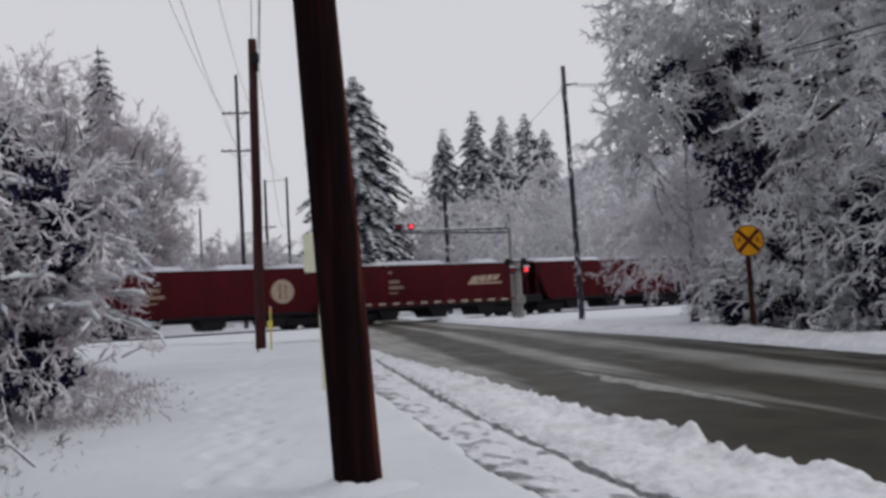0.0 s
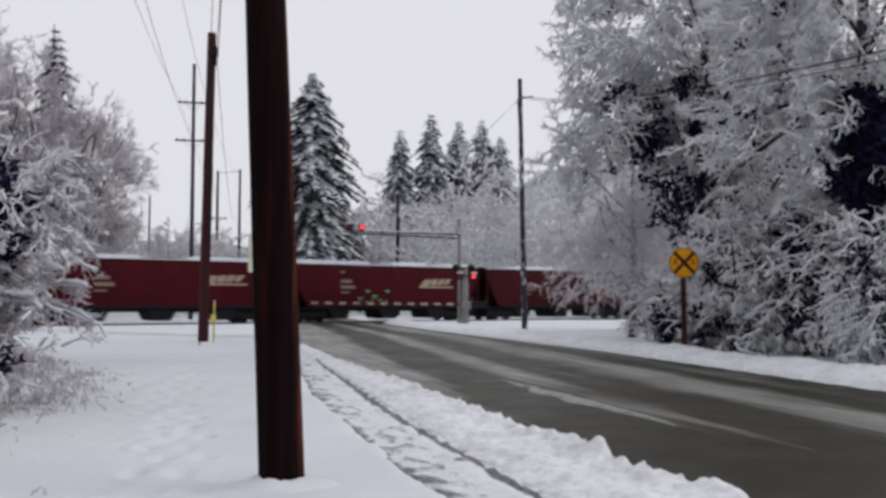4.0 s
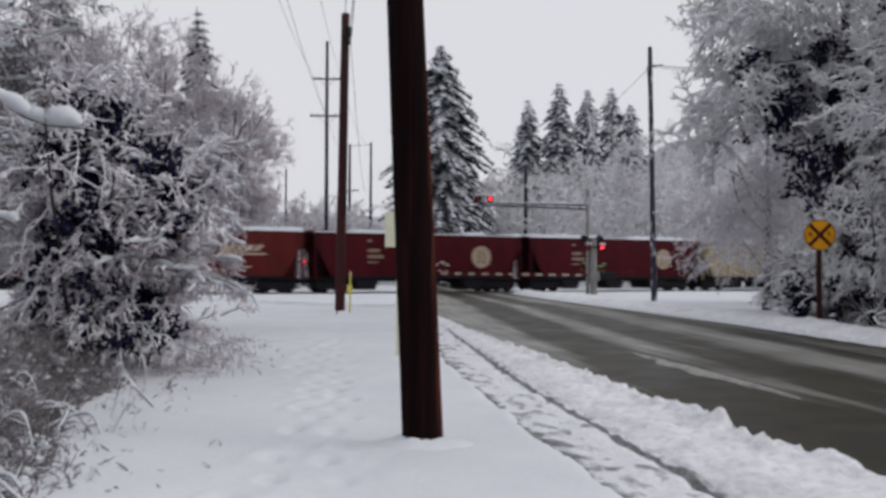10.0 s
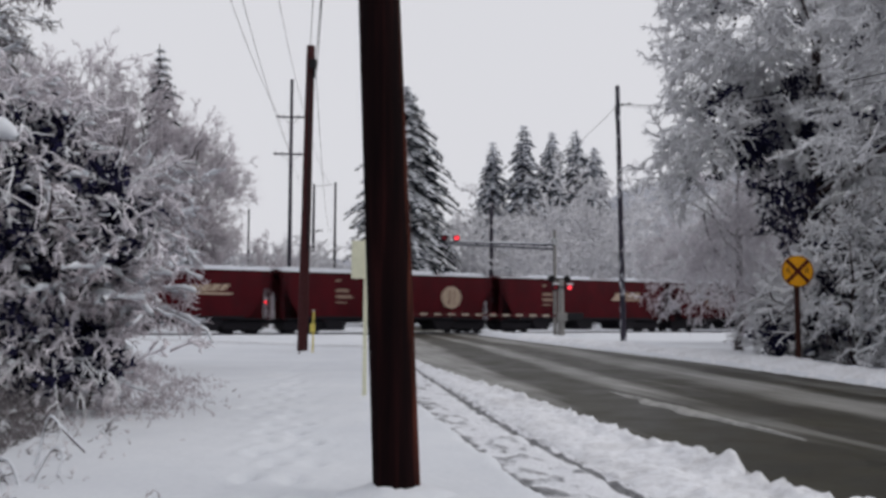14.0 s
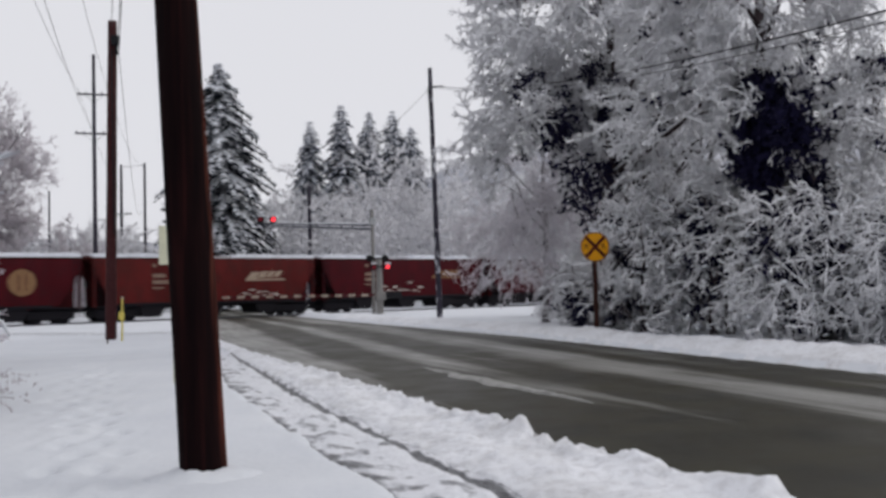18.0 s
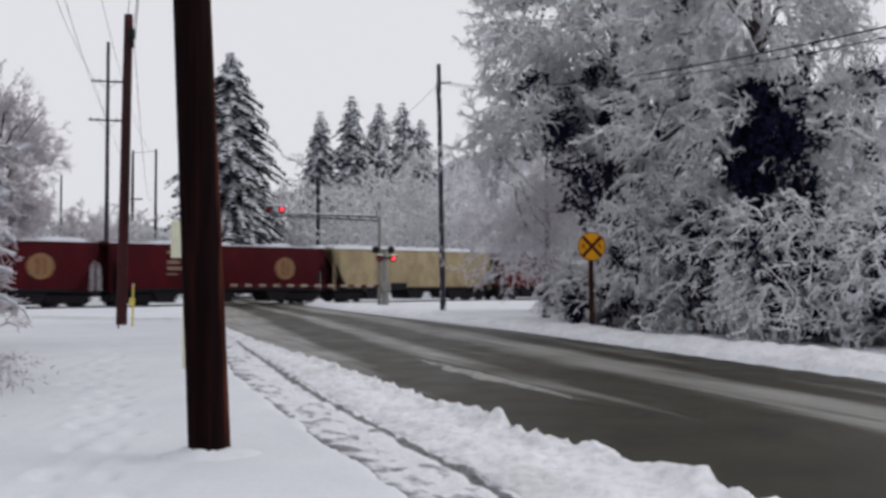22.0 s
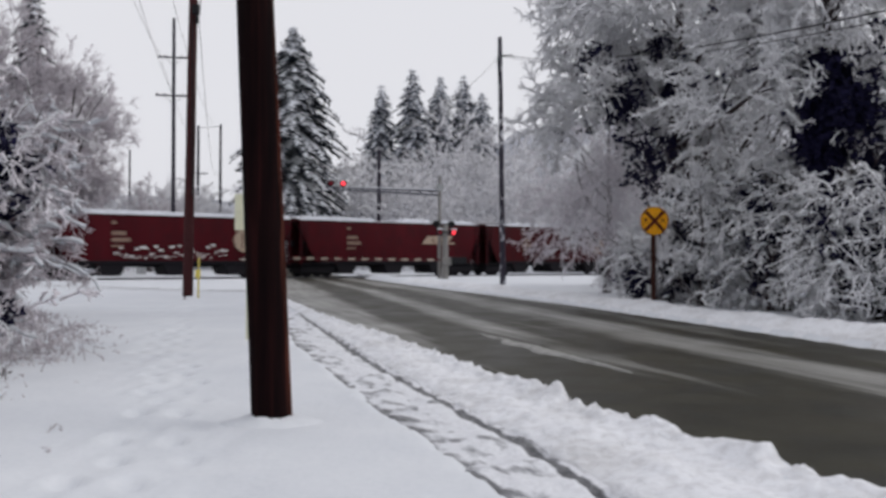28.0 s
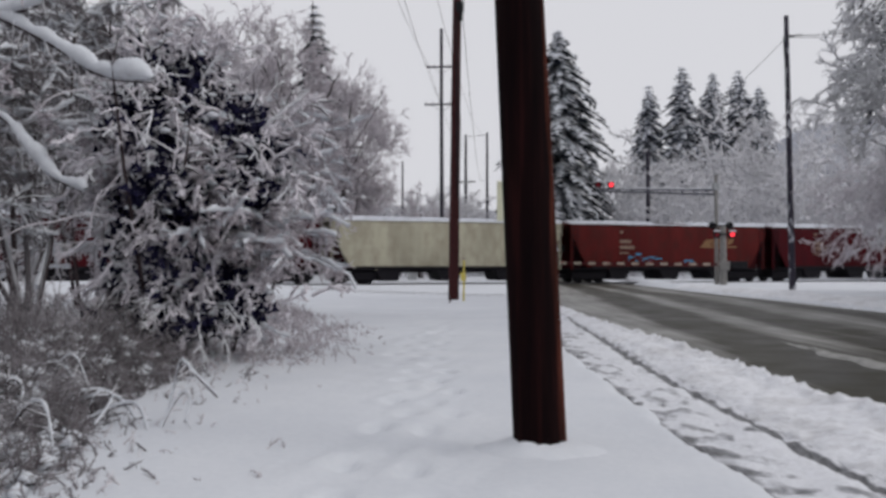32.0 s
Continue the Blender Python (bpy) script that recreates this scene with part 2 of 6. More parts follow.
def b_mid(n, k, b):
    f, g = tex(n, k, 1.3, 3), tex(n, k, 10, 4)
    c = ramp(n, k, f, [(0.32, (0.43, 0.405, 0.43)), (0.62, (0.71, 0.69, 0.72))])
    k.new(mixed(n, k, 0.35, c, ramp(n, k, g, [(0.35, (0.24, 0.215, 0.23)), (0.55, (0.87, 0.85, 0.88))])), b.inputs["Base Color"])


def b_leafrime(n, k, b):
    f, g = tex(n, k, 1.6, 3), tex(n, k, 9, 4)
    c = ramp(n, k, f, [(0.32, (0.51, 0.47, 0.515)), (0.6, (0.79, 0.755, 0.8))])
    k.new(mixed(n, k, 0.35, c, ramp(n, k, g, [(0.34, (0.3, 0.275, 0.295)), (0.52, (0.9, 0.88, 0.915))])), b.inputs["Base Color"])


def b_dim(n, k, b):
    f, g = tex(n, k, 1.1, 3), tex(n, k, 9, 4)
    c = ramp(n, k, f, [(0.32, (0.26, 0.21, 0.24)), (0.62, (0.575, 0.52, 0.565))])
    k.new(mixed(n, k, 0.35, c, ramp(n, k, g, [(0.35, (0.1, 0.085, 0.085)), (0.55, (0.8, 0.79, 0.82))])), b.inputs["Base Color"])


def b_brush(n, k, b):
    f, g = tex(n, k, 1.6, 3), tex(n, k, 11, 4)
    c = ramp(n, k, f, [(0.4, (0.056, 0.042, 0.05)), (0.56, (0.18, 0.155, 0.172)), (0.7, (0.51, 0.485, 0.52))])
    k.new(mixed(n, k, 0.35, c, ramp(n, k, g, [(0.35, (0.07, 0.06, 0.055)), (0.65, (0.6, 0.6, 0.62))])), b.inputs["Base Color"])


def b_haze(n, k, b):
    # pale, low-contrast rime colour with the air's haze mixed in
    f, g = tex(n, k, 0.15, 3), tex(n, k, 2.0, 4)
    c = ramp(n, k, f, [(0.3, (0.63, 0.625, 0.65)), (0.7, (0.76, 0.755, 0.785))])
    k.new(mixed(n, k, 0.25, c, ramp(n, k, g, [(0.35, (0.5, 0.495, 0.515)), (0.65, (0.78, 0.775, 0.81))])), b.inputs["Base Color"])


def b_paint(base, dirt, streak=0.7):
    def build(n, k, b):
        f = tex(n, k, 0.8, 5, (1, 1, 0.3))
        g = tex(n, k, 2.2, 6, (1, 1, 0.5))
        c = ramp(n, k, f, [(0.3, [v * 0.75 for v in base]), (0.7, [v * 1.2 for v in base])])
        c = mixed(n, k, ramp(n, k, g, [(0.42, (0,) * 3), (0.72, (streak,) * 3)]), c, dirt)
        k.new(c, b.inputs["Base Color"])
        bump(n, k, b, g, 0.08, 0.01)
    return build


def b_soil(n, k, b):
    f, g = tex(n, k, 1.3, 5), tex(n, k, 6, 5)
    c = ramp(n, k, f, [(0.5, (0.022, 0.019, 0.02)), (0.6, (0.12, 0.11, 0.11)), (0.72, (0.7, 0.71, 0.75))])
    k.new(mixed(n, k, 0.35, c, ramp(n, k, g, [(0.45, (0.03, 0.026, 0.026)), (0.62, (0.55, 0.55, 0.58))])), b.inputs["Base Color"])
    bump(n, k, b, g, 0.6, 0.05)


FARTWIG = plain("pale rime on far twigs", (0.53, 0.492, 0.53), 0.9, vary=0.3, scale=0.8)
SOIL = material("leaf litter with patches of snow", b_soil, 0.9)
SNOW = material("snow", b_snow, 0.85)
BERM = material("ploughed snow with grit", b_berm, 0.85)
GREYSNOW = plain("grey slush", (0.3, 0.297, 0.285), 0.7, vary=0.3, scale=5.0, bumpy=0.5)
SLUSH = material("trodden slush", b_slush, 0.6)
ROAD = material("wet asphalt with slush", b_road, 0.5, gloss=0.2)
POLE = material("creosoted pole wood", b_polewood, 0.75, gloss=0.04)
POLE_RED = plain("red-brown pole wood", (0.046, 0.0145, 0.0155), 0.8)
# air haze is mixed into this paler, bluer needle colour
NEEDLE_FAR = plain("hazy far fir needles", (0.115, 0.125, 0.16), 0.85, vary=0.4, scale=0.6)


def b_flecked(n, k, b):
    """Weathered wood with snow blown on to it in flecks."""
    f, g = tex(n, k, 3, 6, (5, 5, 0.4)), tex(n, k, 2.3, 5, (2, 2, 0.8))
    c = ramp(n, k, f, [(0.3, (0.02, 0.018, 0.028)), (0.7, (0.055, 0.05, 0.068))])
    k.new(mixed(n, k, ramp(n, k, g, [(0.57, (0,) * 3), (0.63, (0.8,) * 3)]), c, (0.6, 0.61, 0.65)), b.inputs["Base Color"])
    bump(n, k, b, f, 0.4, 0.01)


POLE_FLECK = material("weathered pole wood with snow flecks", b_flecked, 0.8)
POLE_FAR = plain("weathered pole wood", (0.04, 0.036, 0.05), 0.8)
BARK = material("bark with snow on top", b_bark, 0.9)
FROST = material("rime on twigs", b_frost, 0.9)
LEAFRIME = material("rime on ivy stems", b_leafrime, 0.9)
MIDRIME = material("grey rime on ivy stems", b_mid, 0.9)
THINRIME = material("thin rime on brown twigs", b_dim, 0.9)
BRUSH = material("frosted brush", b_brush, 0.9)
HAZE = material("rime and haze on far woods", b_haze, 0.9)
IVY = plain("ivy leaves", (0.0095, 0.0085, 0.03), 0.85, vary=0.6)
NEEDLE = plain("fir needles", (0.021, 0.026, 0.039), 0.8, vary=0.5, scale=1.5)
SNOWLOAD = plain("snow on boughs", (0.66, 0.68, 0.73), 0.85, vary=0.15, scale=2.0)
RED = material("red-brown hopper paint", b_paint((0.053, 0.0052, 0.0082), (0.03, 0.0068, 0.009)), 0.6, gloss=0.05)
RED_B = material("faded red hopper paint", b_paint((0.085, 0.0125, 0.012), (0.045, 0.016, 0.014)), 0.6, gloss=0.05)
RED_C = material("dark brown hopper paint", b_paint((0.044, 0.0058, 0.0078), (0.025, 0.0075, 0.0092)), 0.6, gloss=0.05)
BEIGE = material("beige hopper paint", b_paint((0.29, 0.235, 0.14), (0.16, 0.12, 0.08)), 0.6)
CREAM = material("pale grey-cream hopper paint", b_paint((0.37, 0.35, 0.27), (0.24, 0.21, 0.16)), 0.6)
UNDER = plain("grimy steel", (0.009, 0.008, 0.011), 0.7)
STEEL = plain("worn steel", (0.1, 0.1, 0.11), 0.45, 0.6)
GALV = plain("galvanised steel", (0.34, 0.35, 0.36), 0.55, 0.2)
MASTGREY = plain("weathered mast paint", (0.21, 0.204, 0.196), 0.7)
ARMSTEEL = plain("dull dark galvanised arm", (0.1, 0.1, 0.12), 0.6)
TANPAINT = plain("faded tan lettering", (0.2, 0.115, 0.06), 0.7)
EMBLEM = plain("faded cream emblem paint", (0.33, 0.26, 0.2), 0.7)
FADEDPAINT = plain("faded stencil paint", (0.2, 0.14, 0.11), 0.7)
FRESHWHITE = plain("fresh white spray paint", (0.62, 0.61, 0.6), 0.6)
WHITEPAINT = plain("white lettering", (0.42, 0.38, 0.35), 0.7)
LAMPBLACK = plain("black signal paint", (0.012, 0.012, 0.014), 0.5)
REDLAMP = glow("lit red signal lens", (1.0, 0.05, 0.07), 1.8)
REDDIM = glow("dim red signal lens", (0.22, 0.02, 0.03), 0.15)
GATERED = plain("red gate stripe", (0.06, 0.012, 0.014), 0.5)
GATEWHITE = plain("white gate stripe", (0.34, 0.29, 0.24), 0.5)
YELLOW = plain("yellow sign sheeting", (0.75, 0.335, 0.01), 0.45, vary=0.1)
SIGNBLACK = plain("black sign print", (0.075, 0.012, 0.006), 0.5)
MARKYELLOW = plain("yellow marker plastic", (0.6, 0.5, 0.12), 0.5, vary=0.15)
SIGNBACK = plain("pale sign panel", (0.66, 0.66, 0.5), 0.6, vary=0.08)
POSTWOOD = plain("brown wooden post", (0.034, 0.013, 0.01), 0.8)
BLUEPAINT = plain("blue spray paint", (0.05, 0.25, 0.42), 0.5)
GREENPAINT = plain("green spray paint", (0.12, 0.25, 0.12), 0.5)
CABLE = plain("black cable", (0.03, 0.03, 0.035), 0.6)
# the hills' haze is part of this pale bluish grey
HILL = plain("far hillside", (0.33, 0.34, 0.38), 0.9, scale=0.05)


# ---- mesh helpers ----
def mesh_of(name, verts, faces, mats, smooth=False, index=None):
    me = bpy.data.meshes.new(name)
    me.from_pydata([tuple(v) for v in verts], [], [tuple(f) for f in faces])
    for m in mats:
        me.materials.append(m)
    if index is not None:
        me.polygons.foreach_set("material_index", np.asarray(index, np.int32))
    if smooth:
        me.polygons.foreach_set("use_smooth", np.ones(len(me.polygons), bool))
    me.update()
    return me


def quick(name, verts, quads, mats, smooth=False, index=None):
    """A mesh from arrays: verts (n, 3) and faces (m, 3 or 4)."""
    verts, quads = np.asarray(verts, np.float32), np.asarray(quads, np.int32)
    me = bpy.data.meshes.new(name)
    k = quads.shape[1]
    me.vertices.add(len(verts))
    me.vertices.foreach_set("co", verts.ravel())
    me.loops.add(quads.size)
    me.loops.foreach_set("vertex_index", quads.ravel())
    me.polygons.add(len(quads))
    me.polygons.foreach_set("loop_start", np.arange(0, quads.size, k, dtype=np.int32))
    me.polygons.foreach_set("loop_total", np.full(len(quads), k, np.int32))
    for m in mats:
        me.materials.append(m)
    if index is not None:
        me.polygons.foreach_set("material_index", np.asarray(index, np.int32))
    if smooth:
        me.polygons.foreach_set("use_smooth", np.ones(len(quads), bool))
    me.update(calc_edges=True)
    return me


def part(name, data, mat, parent, label="", at=None):
    """One mesh object under a thing; data is a bmesh or a mesh."""
    if isinstance(data, bmesh.types.BMesh):
        me = bpy.data.meshes.new(name)
        data.to_mesh(me)
        data.free()
        me.materials.append(mat)
        data = me
    ob = new(name, data)
    ob.parent = parent
    if at is not None:
        ob.matrix_basis = at
    if label:
        ob["label"] = label
    return ob


def thing(name, label, category, at=None, group="", kind=""):
    ob = new(name)
    ob.empty_display_size = 0.2
    if at is not None:
        ob.matrix_basis = at
    return tagged(ob, label, category, group, kind)


def box(x0, x1, y0, y1, z0, z1, bevel=0.0, bm=None):
    bm = bm or bmesh.new()
    r = bmesh.ops.create_cube(bm, size=1)
    for v in r["verts"]:
        v.co = Vector(((x0 + x1) / 2 + v.co.x * (x1 - x0), (y0 + y1) / 2 + v.co.y * (y1 - y0), (z0 + z1) / 2 + v.co.z * (z1 - z0)))
    if bevel:
        es = list({e for v in r["verts"] for e in v.link_edges})
        bmesh.ops.bevel(bm, geom=es, offset=bevel, segments=2, affect="EDGES", profile=0.6)
    return bm


def rod(p, q, r0, r1=None, sides=10, bm=None):
    bm = bm or bmesh.new()
    p, q = Vector(p), Vector(q)
    r = bmesh.ops.create_cone(bm, cap_ends=True, segments=sides, radius1=r0, radius2=r0 if r1 is None else r1, depth=(q - p).length)
    m = Matrix.Translation((p + q) / 2) @ (q - p).to_track_quat("Z", "Y").to_matrix().to_4x4()
    bmesh.ops.transform(bm, matrix=m, verts=r["verts"])
    return bm


def prism(outline, y0, y1, bm=None):
    """An outline in x and z, extruded along y."""
    bm = bm or bmesh.new()
    a = [bm.verts.new((x, y0, z)) for x, z in outline]
    b = [bm.verts.new((x, y1, z)) for x, z in outline]
    n = len(outline)
    bm.faces.new(a)
    bm.faces.new(b[::-1])
    for i in range(n):
        bm.faces.new((a[i], b[i], b[(i + 1) % n], a[(i + 1) % n]))
    bmesh.ops.recalc_face_normals(bm, faces=bm.faces)
    return bm


def disc(r, y0, y1, cx=0, cz=0, sides=28, bm=None):
    return prism([(cx + r * math.cos(2 * math.pi * i / sides), cz + r * math.sin(2 * math.pi * i / sides)) for i in range(sides)], y0, y1, bm)


# ---- growing branches ----
def unit(v):
    return v / np.maximum(np.linalg.norm(v, axis=-1, keepdims=True), 1e-9)


def grow(rng, start, way, length, radius, steps, wobble, bend, taper=0.35):
    """Polylines (n, steps + 1, 3) and their radii, from starts, ways and lengths."""
    n = len(start)
    pts, rad = np.zeros((n, steps + 1, 3)), np.zeros((n, steps + 1))
    pts[:, 0], d = start, unit(way)
    rad[:, 0] = radius
    for i in range(steps):
        d = unit(d + wobble * rng.standard_normal((n, 3)) + np.array([0, 0, bend]))
        pts[:, i + 1] = pts[:, i] + d * (length / steps)[:, None]
        rad[:, i + 1] = radius * (1 - (1 - taper) * (i + 1) / steps)
    return pts, rad


def spawn(rng, pts, rad, count, low, spread, ratio, thin, flat=0.0):
    """Starts, ways, lengths and radii of children along polylines."""
    n, m = pts.shape[:2]
    who = np.repeat(np.arange(n), count)
    f = rng.uniform(low, 0.98, len(who)) * (m - 1)
    i = np.minimum(f.astype(int), m - 2)
    g = (f - i)[:, None]
    a, b = pts[who, i], pts[who, i + 1]
    d = unit(b - a)
    side = rng.standard_normal((len(who), 3))
    side[:, 2] *= 1 - flat
    side = unit(side - (side * d).sum(1, keepdims=True) * d)
    ang = rng.uniform(spread * 0.6, spread * 1.2, len(who))[:, None]
    whole = np.linalg.norm(np.diff(pts, axis=1), axis=2).sum(1)[who]
    ln = whole * ratio * rng.uniform(0.6, 1.25, len(who)) * (1.15 - 0.6 * f / (m - 1))
    return a + (b - a) * g, d * np.cos(ang) + side * np.sin(ang), ln, rad[who, i] * thin


def tubes(sets, sides=3):
    """Verts and quads of tubes round polylines."""
    vs, qs, base = [], [], 0
    for pts, rad in sets:
        n, m = pts.shape[:2]
        d = unit(np.gradient(pts, axis=1))
        ref = np.where(np.abs(d[..., 2:3]) > 0.9, np.array([1.0, 0, 0]), np.array([0, 0, 1.0]))
        u = unit(np.cross(d, ref))
        w = np.cross(d, u)
        an = np.arange(sides) * 2 * np.pi / sides + 0.5
        ring = pts[:, :, None] + rad[:, :, None, None] * (u[:, :, None] * np.cos(an)[:, None] + w[:, :, None] * np.sin(an)[:, None])
        vs.append(ring.reshape(-1, 3))
        idx = np.arange(n * m * sides).reshape(n, m, sides) + base
        nxt = np.roll(idx, -1, axis=2)
        qs.append(np.stack([idx[:, :-1], nxt[:, :-1], nxt[:, 1:], idx[:, 1:]], -1).reshape(-1, 4))
        base += n * m * sides
    return np.concatenate(vs), np.concatenate(qs)


def leaves(rng, centres, size, per, spread):
    """Small loose three-cornered leaves round centres."""
    c = np.repeat(centres, per, axis=0) + rng.standard_normal((len(centres) * per, 3)) * spread
    a, b = unit(rng.standard_normal(c.shape)), unit(rng.standard_normal(c.shape))
    s = (size * rng.uniform(0.6, 1.4, len(c)))[:, None]
    v = np.stack([c + a * s, c - a * s * 0.5 + b * s * 0.8, c - a * s * 0.5 - b * s * 0.8], 1).reshape(-1, 3)
    return v, np.arange(len(v)).reshape(-1, 3)


def spikes(start, way, length, radius):
    """Three-sided points: the last, finest twigs."""
    d = unit(way)
    ref = np.where(np.abs(d[:, 2:3]) > 0.9, np.array([1.0, 0, 0]), np.array([0, 0, 1.0]))
    u = unit(np.cross(d, ref))
    w = np.cross(d, u)
    ring = [start + radius[:, None] * (u * math.cos(a) + w * math.sin(a)) for a in (0.5, 2.6, 4.7)]
    v = np.stack(ring + [start + d * length[:, None]], 1).reshape(-1, 3)
    k = np.arange(len(start))[:, None] * 4
    return v, np.stack([k + [0, 1, 3], k + [1, 2, 3], k + [2, 0, 3]], 1).reshape(-1, 3)


def ball():
    bm = bmesh.new()
    bmesh.ops.create_icosphere(bm, subdivisions=1, radius=1)
    v = np.array([q.co[:] for q in bm.verts])
    f = np.array([[q.index for q in p.verts] for p in bm.faces])
    bm.free()
    return v, f


def clumps(rng, centres, size):
    """Uneven, flattened lumps of snow lying on twigs."""
    bv, bf = ball()
    n = len(centres)
    an = rng.uniform(0, 2 * np.pi, n)
    s = size * rng.uniform(0.5, 1.5, n)
    v = bv[None] * (1 + rng.uniform(-0.28, 0.28, (n, len(bv), 1)))
    v = v * np.stack([s * rng.uniform(1.2, 2.4, n), s * rng.uniform(0.6, 1.0, n), s * rng.uniform(0.4, 0.65, n)], 1)[:, None]
    x = v[..., 0] * np.cos(an)[:, None] - v[..., 1] * np.sin(an)[:, None]
    y = v[..., 0] * np.sin(an)[:, None] + v[..., 1] * np.cos(an)[:, None]
    z = v[..., 2] - 0.25 * np.abs(v[..., 0])
    v = np.stack([x, y, z], -1) + centres[:, None]
    return v.reshape(-1, 3), (bf[None] + (np.arange(n) * len(bv))[:, None, None]).reshape(-1, 3)


def joined(*pieces):
    """Verts and three-cornered faces of several pieces of verts and faces."""
    vs, ts, base = [], [], 0
    for v, f in pieces:
        f = np.asarray(f)
        if f.shape[1] == 4:
            f = np.concatenate([f[:, [0, 1, 2]], f[:, [0, 2, 3]]])
        vs.append(v)
        ts.append(f + base)
        base += len(v)
    return np.concatenate(vs), np.concatenate(ts)


def sprays(rng, blobs, size, twig, droop, per=10, kids=4, tips=4, clump=0.85, blunt=False, curl=0.2):
    """Clumps of fine twigs that fill crown shapes: centre, radii and number of clumps each. blunt: thick rolls of rime to the tips."""
    at, way = [], []
    for cx, cy, cz, rx, ry, rz, n in blobs:
        u = unit(rng.standard_normal((n, 3))) * (rng.uniform(0.12, 1.0, (n, 1)) ** 0.45)
        c = np.array([cx, cy, cz]) + u * [rx, ry, rz]
        c[:, 2] = np.maximum(c[:, 2], 0.25)
        p = np.repeat(c, per, 0) + rng.standard_normal((n * per, 3)) * clump * 0.45
        at.append(p)
        way.append(unit(np.repeat(u, per, 0) * [1, 1, 0.5]) * 0.8 + rng.standard_normal((n * per, 3)) * 0.55 + [0, 0, droop])
    at, way = np.concatenate(at), np.concatenate(way)
    n = len(at)
    m = grow(rng, at, way, size * rng.uniform(0.6, 1.3, n), np.full(n, twig * 1.6), 4 if blunt else 3, curl, droop * 0.6, 0.6 if blunt else 0.35)
    a = spawn(rng, m[0], m[1], kids, 0.1, 0.8, 0.5, 0.8)
    k = grow(rng, a[0], a[1], a[2], np.full(len(a[0]), twig * 1.25) * rng.uniform(0.7, 1.25, len(a[0])), 3 if blunt else 2, curl * 1.3, droop * 0.6, 0.6 if blunt else 0.35)
    e = spawn(rng, k[0], k[1], tips, 0.1, 0.8, 0.6, 0.9)
    f = spawn(rng, m[0], m[1], 4, 0.3, 0.9, 0.28, 0.9)
    if not blunt:
        return joined(tubes([m, k], 3), spikes(e[0], e[1], np.maximum(e[2], size * 0.13), np.full(len(e[0]), twig)), spikes(f[0], f[1], f[2], np.full(len(f[0]), twig)))
    t = grow(rng, e[0], e[1] + [0, 0, -0.25], np.maximum(e[2], size * 0.16), twig * rng.uniform(0.55, 1.15, len(e[0])), 2, curl * 1.4, -0.12, 0.55)
    g = grow(rng, f[0], f[1], f[2], twig * rng.uniform(0.6, 1.1, len(f[0])), 2, curl, 0, 0.55)
    return joined(tubes([m, k, t, g], 3))


